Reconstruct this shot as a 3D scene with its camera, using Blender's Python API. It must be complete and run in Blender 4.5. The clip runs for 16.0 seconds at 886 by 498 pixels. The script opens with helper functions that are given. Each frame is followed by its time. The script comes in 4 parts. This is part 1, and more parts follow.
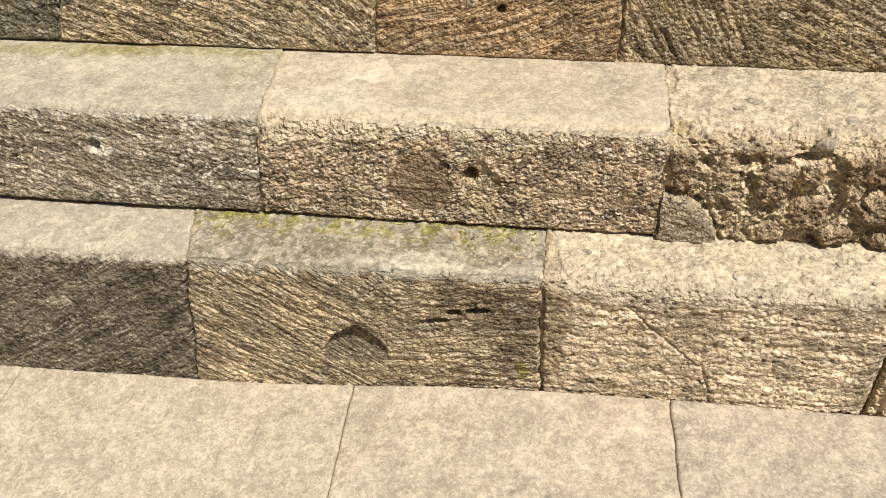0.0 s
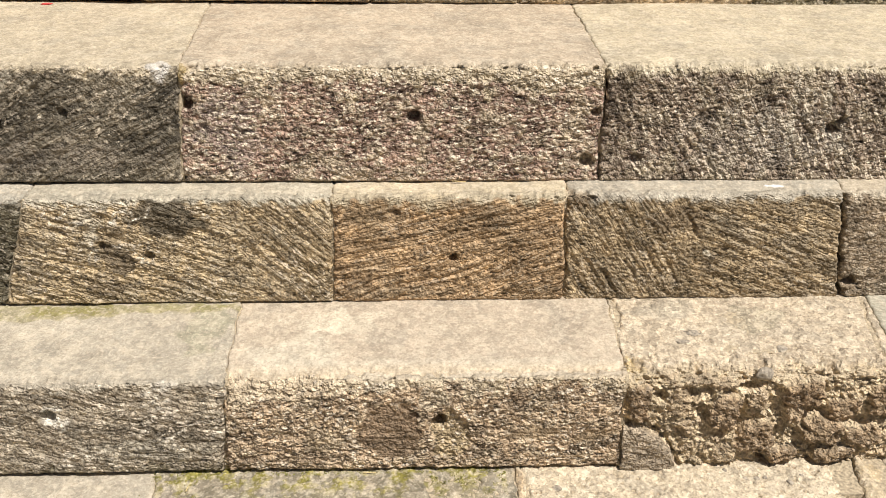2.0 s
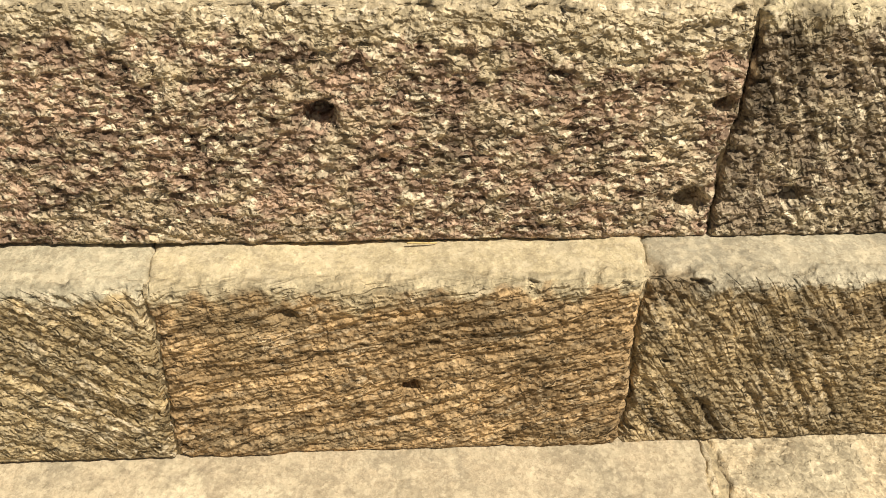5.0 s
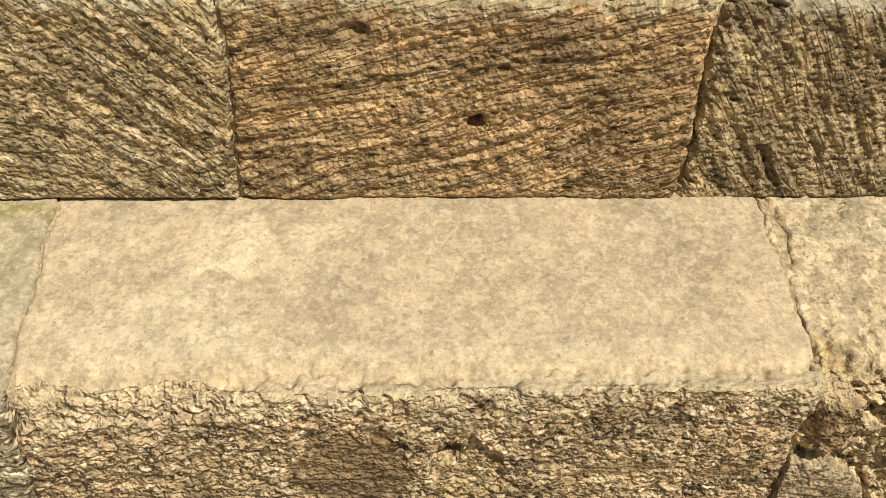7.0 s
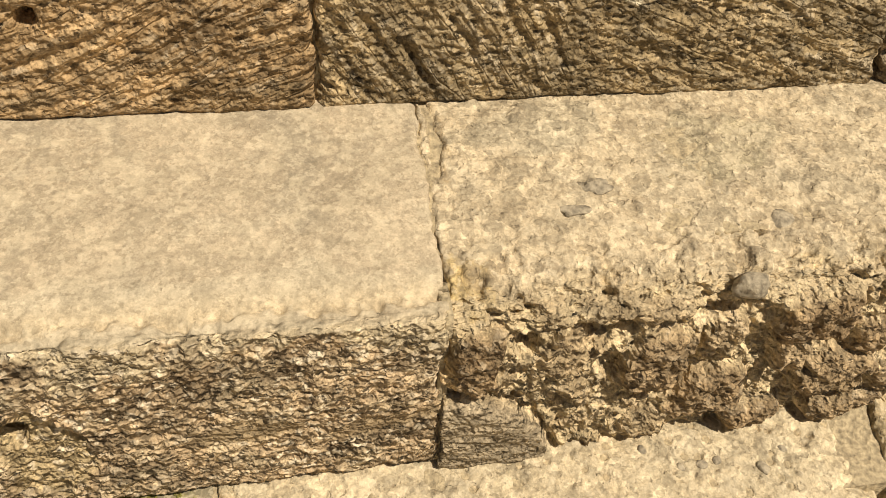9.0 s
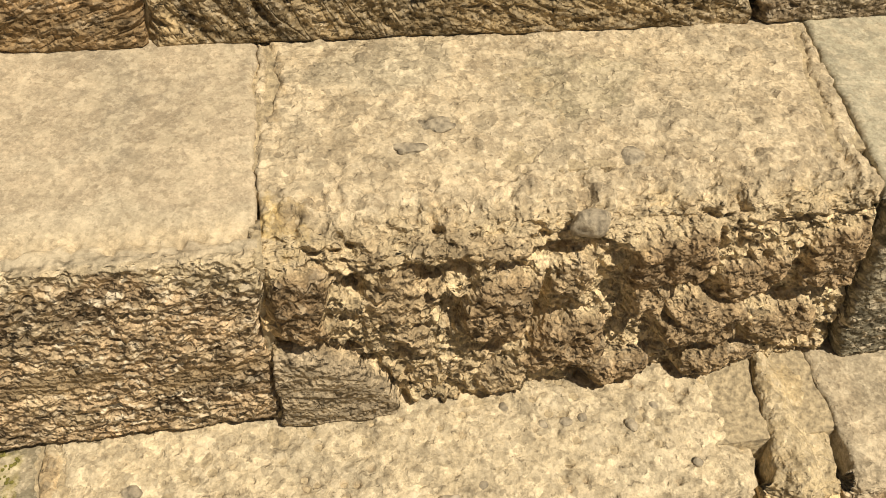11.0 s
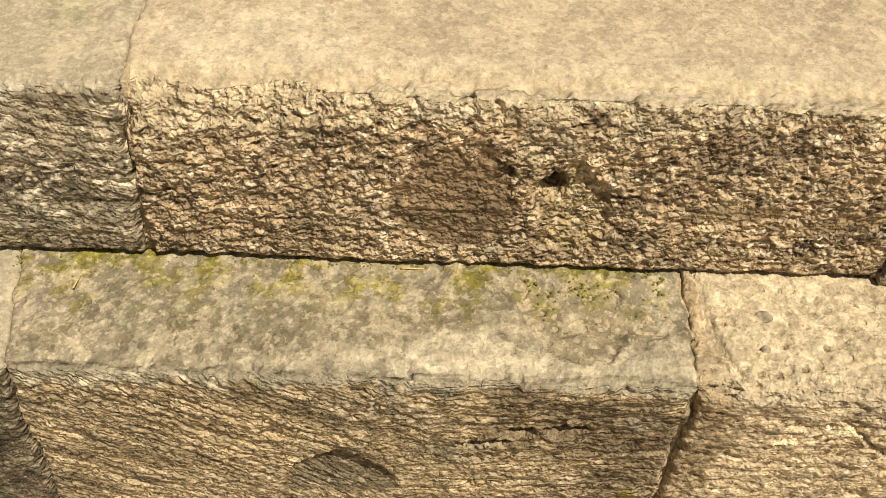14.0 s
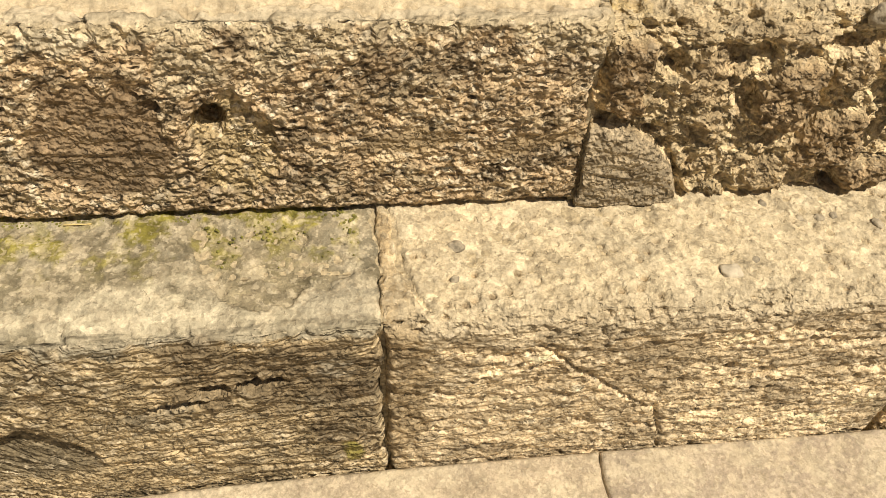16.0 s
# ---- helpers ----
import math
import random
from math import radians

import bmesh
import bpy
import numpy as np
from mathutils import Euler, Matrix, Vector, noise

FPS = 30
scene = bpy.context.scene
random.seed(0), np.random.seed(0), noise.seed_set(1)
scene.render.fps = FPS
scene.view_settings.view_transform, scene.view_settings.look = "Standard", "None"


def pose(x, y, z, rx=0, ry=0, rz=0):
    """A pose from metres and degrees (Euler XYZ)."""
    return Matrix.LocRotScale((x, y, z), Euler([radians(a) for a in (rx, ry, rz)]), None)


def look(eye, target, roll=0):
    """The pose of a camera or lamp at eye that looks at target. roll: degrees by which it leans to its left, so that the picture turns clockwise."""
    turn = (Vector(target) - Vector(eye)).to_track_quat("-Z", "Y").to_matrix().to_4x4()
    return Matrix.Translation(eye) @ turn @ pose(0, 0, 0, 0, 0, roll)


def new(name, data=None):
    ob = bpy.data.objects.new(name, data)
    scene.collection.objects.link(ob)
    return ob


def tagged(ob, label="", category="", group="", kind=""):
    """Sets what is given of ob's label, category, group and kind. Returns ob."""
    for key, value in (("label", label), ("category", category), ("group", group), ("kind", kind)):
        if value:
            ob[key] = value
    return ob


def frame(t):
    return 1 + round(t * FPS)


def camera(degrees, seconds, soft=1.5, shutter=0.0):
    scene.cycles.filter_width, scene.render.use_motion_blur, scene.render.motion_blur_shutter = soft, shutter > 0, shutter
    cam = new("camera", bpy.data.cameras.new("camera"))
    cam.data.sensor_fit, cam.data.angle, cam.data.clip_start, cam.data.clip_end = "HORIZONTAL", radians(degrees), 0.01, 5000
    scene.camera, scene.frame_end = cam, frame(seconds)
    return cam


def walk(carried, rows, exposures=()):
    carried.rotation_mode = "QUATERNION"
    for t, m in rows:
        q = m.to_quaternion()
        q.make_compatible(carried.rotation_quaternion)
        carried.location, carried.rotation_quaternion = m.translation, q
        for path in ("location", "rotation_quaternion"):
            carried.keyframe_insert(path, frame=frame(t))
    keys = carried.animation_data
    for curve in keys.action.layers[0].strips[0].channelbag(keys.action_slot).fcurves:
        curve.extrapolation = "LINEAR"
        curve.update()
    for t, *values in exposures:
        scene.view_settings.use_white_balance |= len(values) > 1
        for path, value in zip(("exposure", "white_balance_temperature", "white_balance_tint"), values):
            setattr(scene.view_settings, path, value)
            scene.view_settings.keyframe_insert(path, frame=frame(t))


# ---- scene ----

cam = camera(57.1, 16.0, soft=0.8)
PATH = [
    (0, (0.089, 0.106, 1.189), (-0.143, 1.574, -0.149), -2.6),
    (0.5, (0.094, 0.14, 1.296), (-0.111, 1.748, 0.125), -1.9),
    (1, (0.047, 0.126, 1.318), (-0.086, 1.787, 0.212), -1.6),
    (1.5, (-0.008, 0.129, 1.326), (-0.052, 1.809, 0.243), -0.7),
    (2, (-0.032, 0.153, 1.346), (-0.015, 1.863, 0.309), -0.6),
    (2.5, (-0.095, 0.152, 1.382), (0.038, 1.905, 0.429), 0.1),
    (3, (-0.104, 0.179, 1.39), (0.038, 1.95, 0.47), -1.0),
    (3.2, (-0.084, 0.249, 1.361), (0.074, 1.985, 0.38), -1.7),
    (5.3, (-0.009, 1.0, 1.132), (0.094, 2.443, -0.249), 2.2),
    (5.5, (-0.029, 0.974, 1.112), (0.07, 2.415, -0.271), 2.4),
    (6, (-0.055, 0.923, 1.093), (0.041, 2.324, -0.331), 2.4),
    (6.5, (-0.063, 0.877, 1.056), (0.052, 2.25, -0.394), 2.6),
    (7, (-0.071, 0.849, 1.03), (0.033, 2.18, -0.459), 2.7),
    (7.5, (-0.082, 0.829, 1.01), (0.017, 2.131, -0.505), 2.7),
    (8, (-0.037, 0.832, 0.989), (0.114, 2.099, -0.551), 3.1),
    (8.5, (0.106, 0.869, 0.941), (0.337, 2.119, -0.603), 5.2),
    (9, (0.191, 0.893, 0.926), (0.517, 2.117, -0.622), 7.1),
    (9.5, (0.241, 0.895, 0.927), (0.606, 2.109, -0.621), 8.8),
    (9.7, (0.255, 0.895, 0.924), (0.639, 2.103, -0.623), 9.5),
    (11.8, (0.338, 0.807, 0.852), (0.601, 2.095, -0.655), 3.3),
    (12, (0.315, 0.794, 0.848), (0.565, 2.106, -0.64), 3.3),
    (12.5, (0.179, 0.768, 0.846), (0.379, 2.153, -0.582), 4.5),
    (13, (0.044, 0.757, 0.87), (0.108, 2.112, -0.6), 3.3),
    (13.5, (-0.069, 0.736, 0.889), (-0.102, 2.05, -0.618), 1.5),
    (14, (-0.117, 0.705, 0.883), (-0.142, 1.96, -0.674), 0.9),
    (14.5, (-0.119, 0.669, 0.853), (-0.077, 1.868, -0.748), 2.6),
    (15, (-0.074, 0.66, 0.845), (0.018, 1.828, -0.776), 2.8),
    (15.5, (0.004, 0.673, 0.835), (0.21, 1.86, -0.761), 5.5),
    (16, (0.07, 0.702, 0.831), (0.316, 1.904, -0.748), 6.5),
]
EXPOSURES = [(0, 0.10, 6350, 9), (0.5, 0.20, 6300, 10), (1.0, 0.31, 6150, 9), (1.5, 0.31, 6150, 10), (2.0, 0.18, 6200, 11), (2.6, 0.0, 7250, 8), (5.5, 0.06, 7400, 4), (6.5, -0.05, 7500, 4), (8.5, -0.10, 7700, 7), (13.2, -0.17, 7700, 5), (14.0, -0.07, 7750, 6), (16, 0.0, 7700, 6)]
walk(cam, [(t, look(eye, target, roll)) for t, eye, target, roll in PATH], EXPOSURES)

# ---- world and sun ----
SUN = Vector((0.34, -0.27, 0.90)).normalized()
world = bpy.data.worlds.new("sky")
scene.world = world
world.use_nodes = True
wn = world.node_tree.nodes
sky = wn.new("ShaderNodeTexSky")
sky.sky_type = "NISHITA"
sky.sun_disc = False
sky.air_density, sky.dust_density, sky.ozone_density = 0.7, 4.0, 0.5
sky.sun_elevation = math.asin(SUN.z)
sky.sun_rotation = math.atan2(SUN.x, SUN.y)
wn["Background"].inputs["Strength"].default_value = 0.033
world.node_tree.links.new(sky.outputs[0], wn["Background"].inputs["Color"])
sun = new("sun", bpy.data.lights.new("sun", "SUN"))
sun.data.energy, sun.data.angle, sun.data.color = 5.0, radians(0.5), (1.0, 0.93, 0.85)
sun.matrix_world = look(SUN * 10, (0, 0, 0))


# ---- materials ----
def material(name):
    m = bpy.data.materials.new(name)
    m.use_nodes = True
    return m, m.node_tree.nodes, m.node_tree.links, m.node_tree.nodes["Principled BSDF"]


def stone_material(name):
    """Weathered stone: each block's patches of colour, tool marks along its own strokes, grain, pale crystals, pits and fine relief."""
    m, n, l, b = material(name)
    co = n.new("ShaderNodeTexCoord")

    def attribute(which):
        a = n.new("ShaderNodeAttribute")
        a.attribute_name = which
        return a

    def noise_tex(scale, detail, rough_=0.6, vector=None, distortion=0.0):
        t = n.new("ShaderNodeTexNoise")
        t.inputs["Scale"].default_value, t.inputs["Detail"].default_value, t.inputs["Roughness"].default_value = scale, detail, rough_
        t.inputs["Distortion"].default_value = distortion
        l.new(vector or co.outputs["Object"], t.inputs["Vector"])
        return t.outputs[0]

    def ramp(src, a, b_, lo, hi):
        r = n.new("ShaderNodeMapRange")
        r.inputs["From Min"].default_value, r.inputs["From Max"].default_value = a, b_
        for key, value in (("To Min", lo), ("To Max", hi)):
            if isinstance(value, (int, float)):
                r.inputs[key].default_value = value
            else:
                l.new(value, r.inputs[key])
        l.new(src, r.inputs["Value"])
        return r.outputs[0]

    def calc(op, a, b_=None):
        x = n.new("ShaderNodeMath")
        x.operation = op
        for k, value in enumerate((a, b_)):
            if value is None:
                continue
            if isinstance(value, (int, float)):
                x.inputs[k].default_value = value
            else:
                l.new(value, x.inputs[k])
        return x.outputs[0]

    def scaled(c, f):
        v = n.new("ShaderNodeVectorMath")
        v.operation = "SCALE"
        l.new(c, v.inputs[0])
        l.new(f, v.inputs["Scale"])
        return v.outputs[0]

    def blend(a, b_, f):
        x = n.new("ShaderNodeMix")
        x.data_type = "RGBA"
        l.new(a, x.inputs["A"])
        if isinstance(b_, tuple):
            x.inputs["B"].default_value = b_
        else:
            l.new(b_, x.inputs["B"])
        l.new(f, x.inputs["Factor"])
        return x.outputs["Result"]

    def strokes(which, size=(60, 140, 0)):
        mp = n.new("ShaderNodeMapping")
        mp.inputs["Scale"].default_value = size
        l.new(attribute(which).outputs["Vector"], mp.inputs["Vector"])
        return mp.outputs[0]

    def grooves(vector):
        """Chisel strokes: soft furrows with crisp cut lines between them, and finer scratches."""
        soft_, line, scratch = noise_tex(1.0, 1, 0.5, vector), noise_tex(0.85, 1, 0.5, vector), noise_tex(2.2, 0.5, 0.5, vector)
        crisp = ramp(calc("ABSOLUTE", calc("SUBTRACT", line, 0.5)), 0.0, 0.075, 0.0, 1.0)
        return calc("ADD", calc("ADD", calc("MULTIPLY", soft_, 0.62), calc("MULTIPLY", crisp, 0.13)), calc("MULTIPLY", scratch, 0.22))

    stone, relief = attribute("stone"), attribute("relief")
    parts = n.new("ShaderNodeSeparateXYZ")
    l.new(relief.outputs["Vector"], parts.inputs[0])
    depth, rough, front = parts.outputs[0], parts.outputs[1], parts.outputs[2]
    turn = attribute("turn").outputs["Fac"]
    va, vb = strokes("strokes_a"), strokes("strokes_b")
    sa, sb = grooves(va), grooves(vb)
    streak = calc("ADD", calc("MULTIPLY", noise_tex(1.3, 1.5, 0.55, va), calc("SUBTRACT", 1.0, turn)), calc("MULTIPLY", noise_tex(1.3, 1.5, 0.55, vb), turn))
    cut = calc("ADD", calc("MULTIPLY", sa, calc("SUBTRACT", 1.0, turn)), calc("MULTIPLY", sb, turn))
    fine = noise_tex(620, 2, 0.7)
    mid = noise_tex(230, 3, 0.7)
    coarse = noise_tex(60, 4, 0.65)
    broad = noise_tex(13, 3)
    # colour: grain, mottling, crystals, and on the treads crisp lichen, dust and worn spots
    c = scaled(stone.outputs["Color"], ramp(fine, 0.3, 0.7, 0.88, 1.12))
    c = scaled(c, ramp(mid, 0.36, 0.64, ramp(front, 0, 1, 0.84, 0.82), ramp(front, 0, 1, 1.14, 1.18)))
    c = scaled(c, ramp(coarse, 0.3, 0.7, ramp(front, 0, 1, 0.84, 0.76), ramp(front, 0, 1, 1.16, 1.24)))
    c = scaled(c, ramp(broad, 0.3, 0.7, 0.90, 1.10))
    flake_at = calc("ADD", calc("MULTIPLY", noise_tex(140, 1.5, 0.5), 0.45), calc("MULTIPLY", streak, 0.55))
    flake = calc("MULTIPLY", ramp(flake_at, 0.53, 0.58, 0.0, 0.9), calc("MULTIPLY", front, stone.outputs["Alpha"]))
    c = blend(c, (0.72, 0.62, 0.47, 1), flake)
    flat = calc("SUBTRACT", 1.0, front)
    grey = ramp(noise_tex(52, 4, 0.62), 0.53, 0.575, 0.0, calc("MULTIPLY", flat, 0.34))
    c = blend(c, (0.32, 0.275, 0.20, 1), grey)
    pale = ramp(noise_tex(40, 4, 0.66), 0.525, 0.575, 0.0, calc("MULTIPLY", flat, 0.30))
    c = blend(c, (0.66, 0.57, 0.42, 1), pale)
    dust = ramp(noise_tex(150, 2, 0.6), 0.56, 0.61, 0.0, calc("MULTIPLY", flat, 0.30))
    c = blend(c, (0.70, 0.61, 0.46, 1), dust)
    spot = ramp(noise_tex(165, 2, 0.55), 0.605, 0.65, 0.0, calc("MULTIPLY", flat, 0.42))
    c = blend(c, (0.25, 0.205, 0.14, 1), spot)
    warp = n.new("ShaderNodeTexNoise")
    warp.inputs["Scale"].default_value, warp.inputs["Detail"].default_value = 120, 2
    l.new(co.outputs["Object"], warp.inputs["Vector"])
    shift = n.new("ShaderNodeVectorMath")
    shift.operation = "MULTIPLY_ADD"
    l.new(warp.outputs["Color"], shift.inputs[0])
    shift.inputs[1].default_value = (0.014, 0.014, 0.014)
    l.new(co.outputs["Object"], shift.inputs[2])
    grains = []
    for size in (105, 210):
        vor = n.new("ShaderNodeTexVoronoi")
        vor.inputs["Scale"].default_value = size
        l.new(shift.outputs[0], vor.inputs["Vector"])
        sep = n.new("ShaderNodeSeparateColor")
        l.new(vor.outputs["Color"], sep.inputs[0])
        grains.append(sep.outputs[0])
    nodule = n.new("ShaderNodeTexVoronoi")
    nodule.feature = "SMOOTH_F1"
    nodule.inputs["Scale"].default_value, nodule.inputs["Smoothness"].default_value = 185, 0.35
    l.new(shift.outputs[0], nodule.inputs["Vector"])
    coarseness = calc("MAXIMUM", front, ramp(rough, 1.0, 2.6, 0.30, 0.9))
    c = scaled(c, ramp(grains[0], 0, 1, ramp(coarseness, 0, 1, 1.0, 0.76), ramp(coarseness, 0, 1, 1.0, 1.24)))
    c = scaled(c, ramp(grains[1], 0, 1, ramp(coarseness, 0, 1, 1.0, 0.84), ramp(coarseness, 0, 1, 1.0, 1.16)))
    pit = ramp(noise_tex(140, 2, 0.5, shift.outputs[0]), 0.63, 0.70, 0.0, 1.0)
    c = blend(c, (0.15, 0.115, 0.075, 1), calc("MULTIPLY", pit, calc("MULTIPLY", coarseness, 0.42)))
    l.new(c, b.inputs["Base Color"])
    b.inputs["Roughness"].default_value = 0.93
    b.inputs["Specular IOR Level"].default_value = 0.2
    # relief in metres
    h = calc("MULTIPLY", calc("MULTIPLY", cut, depth), calc("MULTIPLY", front, 0.0072))
    iso = calc("ADD", calc("MULTIPLY", noise_tex(62, 1.5, 0.5), 0.0100), calc("MULTIPLY", noise_tex(150, 1, 0.5), 0.0085))
    iso = calc("ADD", iso, calc("ADD", calc("MULTIPLY", streak, 0.0045), calc("MULTIPLY", noise_tex(330, 0.5, 0.5), 0.0022)))
    iso = calc("MULTIPLY", iso, calc("MULTIPLY", rough, ramp(front, 0, 1, 0.09, 0.70)))
    h = calc("ADD", calc("ADD", h, iso), calc("MULTIPLY", fine, ramp(front, 0, 1, 0.00025, 0.0004)))
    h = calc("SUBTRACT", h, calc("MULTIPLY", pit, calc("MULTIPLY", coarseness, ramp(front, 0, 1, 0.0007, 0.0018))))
    h = calc("SUBTRACT", h, calc("MULTIPLY", calc("MULTIPLY", nodule.outputs["Distance"], rough), ramp(front, 0, 1, 0.0004, 0.0021)))
    bp = n.new("ShaderNodeBump")
    bp.inputs["Distance"].default_value = 1.0
    bp.inputs["Strength"].default_value = 1.0
    l.new(h, bp.inputs["Height"])
    l.new(bp.outputs[0], b.inputs["Normal"])
    return m


STONE = stone_material("hewn_stone")


def plain_material(name, colour, scale, amount, rough=0.9, bump=0.001):
    m, n, l, b = material(name)
    co = n.new("ShaderNodeTexCoord")
    t = n.new("ShaderNodeTexNoise")
    t.inputs["Scale"].default_value, t.inputs["Detail"].default_value = scale, 6
    l.new(co.outputs["Object"], t.inputs["Vector"])
    r = n.new("ShaderNodeMapRange")
    r.inputs["From Min"].default_value, r.inputs["From Max"].default_value = 0.3, 0.7
    r.inputs["To Min"].default_value, r.inputs["To Max"].default_value = 1 - amount, 1 + amount
    l.new(t.outputs[0], r.inputs["Value"])
    v = n.new("ShaderNodeVectorMath")
    v.operation = "SCALE"
    v.inputs[0].default_value = colour
    l.new(r.outputs[0], v.inputs["Scale"])
    l.new(v.outputs[0], b.inputs["Base Color"])
    b.inputs["Roughness"].default_value = rough
    bp = n.new("ShaderNodeBump")
    bp.inputs["Distance"].default_value = bump
    l.new(t.outputs[0], bp.inputs["Height"])
    l.new(bp.outputs[0], b.inputs["Normal"])
    return m


MORTAR = plain_material("lime_mortar", (0.40, 0.33, 0.22), 180, 0.45, bump=0.004)
EARTH = plain_material("dry_earth", (0.30, 0.25, 0.17), 6, 0.3, bump=0.01)
PEBBLE_GREY = plain_material("grey_pebble", (0.33, 0.285, 0.215), 160, 0.5, bump=0.003)
PEBBLE_WHITE = plain_material("white_quartz", (0.58, 0.51, 0.40), 120, 0.3)
MOSS = plain_material("moss", (0.16, 0.15, 0.035), 150, 0.5)
STRAW = plain_material("straw", (0.60, 0.47, 0.22), 200, 0.2)
PETAL = plain_material("red_petal", (0.50, 0.06, 0.05), 90, 0.2)


# ---- number fields ----
def perlin(x, y, seed=0):
    xi, yi = np.floor(x).astype(np.int64), np.floor(y).astype(np.int64)
    xf, yf = x - xi, y - yi
    u, v = xf * xf * xf * (xf * (xf * 6 - 15) + 10), yf * yf * yf * (yf * (yf * 6 - 15) + 10)

    def corner(ix, iy, dx, dy):
        h = (ix * 374761393 + iy * 668265263 + seed * 974634777) & 0xFFFFFFFF
        h = ((h ^ (h >> 13)) * 1274126177) & 0xFFFFFFFF
        a = ((h ^ (h >> 16)) & 0xFFFF) * (2 * np.pi / 65536)
        return np.cos(a) * dx + np.sin(a) * dy

    a, b = corner(xi, yi, xf, yf), corner(xi + 1, yi, xf - 1, yf)
    c, d = corner(xi, yi + 1, xf, yf - 1), corner(xi + 1, yi + 1, xf - 1, yf - 1)
    return ((a + u * (b - a)) * (1 - v) + (c + u * (d - c)) * v) * 1.5


def fbm(x, y, freq, octaves, seed=0, gain=0.5):
    out, amp = 0, 1.0
    for k in range(octaves):
        out = out + amp * perlin(x * freq + 31.7 * k, y * freq - 17.3 * k, seed + k)
        freq, amp = freq * 2.03, amp * gain
    return out


def cells(x, y, seed=0):
    """Distance to the nearest and second nearest of scattered points, and the nearest one's number, 0 to 1."""
    xi, yi = np.floor(x).astype(np.int64), np.floor(y).astype(np.int64)
    f1, f2, idn = np.full(x.shape, 9.0), np.full(x.shape, 9.0), np.zeros(x.shape)
    for dx in (-1, 0, 1):
        for dy in (-1, 0, 1):
            ix, iy = xi + dx, yi + dy
            h = (ix * 374761393 + iy * 668265263 + seed * 974634777) & 0xFFFFFFFF
            h = ((h ^ (h >> 13)) * 1274126177) & 0xFFFFFFFF
            h = h ^ (h >> 16)
            px, py = ix + (h & 1023) / 1023, iy + ((h >> 10) & 1023) / 1023
            d = np.hypot(px - x, py - y)
            near = d < f1
            f2 = np.where(near, f1, np.minimum(f2, d))
            idn = np.where(near, ((h >> 20) & 1023) / 1023, idn)
            f1 = np.where(near, d, f1)
    return f1, f2, idn


def step(a, b, x):
    t = np.clip((x - a) / (b - a), 0, 1)
    return t * t * (3 - 2 * t)


def near_line(x, w, pts):
    best = np.full(x.shape, 9.0)
    for (x0, w0), (x1, w1) in zip(pts, pts[1:]):
        dx, dw = x1 - x0, w1 - w0
        t = np.clip(((x - x0) * dx + (w - w0) * dw) / (dx * dx + dw * dw), 0, 1)
        best = np.minimum(best, np.hypot(x - x0 - t * dx, w - w0 - t * dw))
    return best


# ---- the mesh of a hewn block ----
def grid_object(name, P, colour, parent, fields=None):
    """One mesh from a grid of points (rows, columns, 3) with a colour for each."""
    nv, nu = P.shape[:2]
    idx = np.arange(nv * nu).reshape(nv, nu)
    quads = np.stack([idx[:-1, :-1], idx[:-1, 1:], idx[1:, 1:], idx[1:, :-1]], -1).reshape(-1, 4)
    me = bpy.data.meshes.new(name)
    me.vertices.add(nv * nu)
    me.vertices.foreach_set("co", P.reshape(-1).astype(np.float32))
    me.loops.add(quads.size)
    me.loops.foreach_set("vertex_index", quads.reshape(-1).astype(np.int32))
    me.polygons.add(len(quads))
    me.polygons.foreach_set("loop_start", np.arange(0, quads.size, 4, dtype=np.int32))
    me.update(calc_edges=True)
    me.polygons.foreach_set("use_smooth", np.ones(len(quads), dtype=bool))
    a = me.attributes.new("stone", "FLOAT_COLOR", "POINT")
    rgba = np.ones((nv * nu, 4), np.float32)
    rgba[:, :3] = np.clip(colour[..., :3].reshape(-1, 3), 0.01, 0.85)
    rgba[:, 3] = colour[..., 3].reshape(-1) if colour.shape[-1] > 3 else 0
    a.data.foreach_set("color", rgba.reshape(-1))
    for key, values in (fields or {}).items():
        if values.ndim == 3:
            a = me.attributes.new(key, "FLOAT_VECTOR", "POINT")
            a.data.foreach_set("vector", values.reshape(-1).astype(np.float32))
        else:
            a = me.attributes.new(key, "FLOAT", "POINT")
            a.data.foreach_set("value", values.reshape(-1).astype(np.float32))
    me.materials.append(STONE)
    ob = new(name, me)
    ob.parent = parent
    return ob


class Course:
    """One step: its riser from the base (y0, z0) to the edge (y1, z1), its tread back to yk; slope: the fall along x."""

    def __init__(self, y0, z0, y1, z1, yk, slope=0.0):
        self.y0, self.z0, self.y1, self.z1, self.yk, self.slope = y0, z0, y1, z1, yk, slope

    def top(self, y):
        """The unrolled height of a place on the tread."""
        return self.z1 + y - self.y1


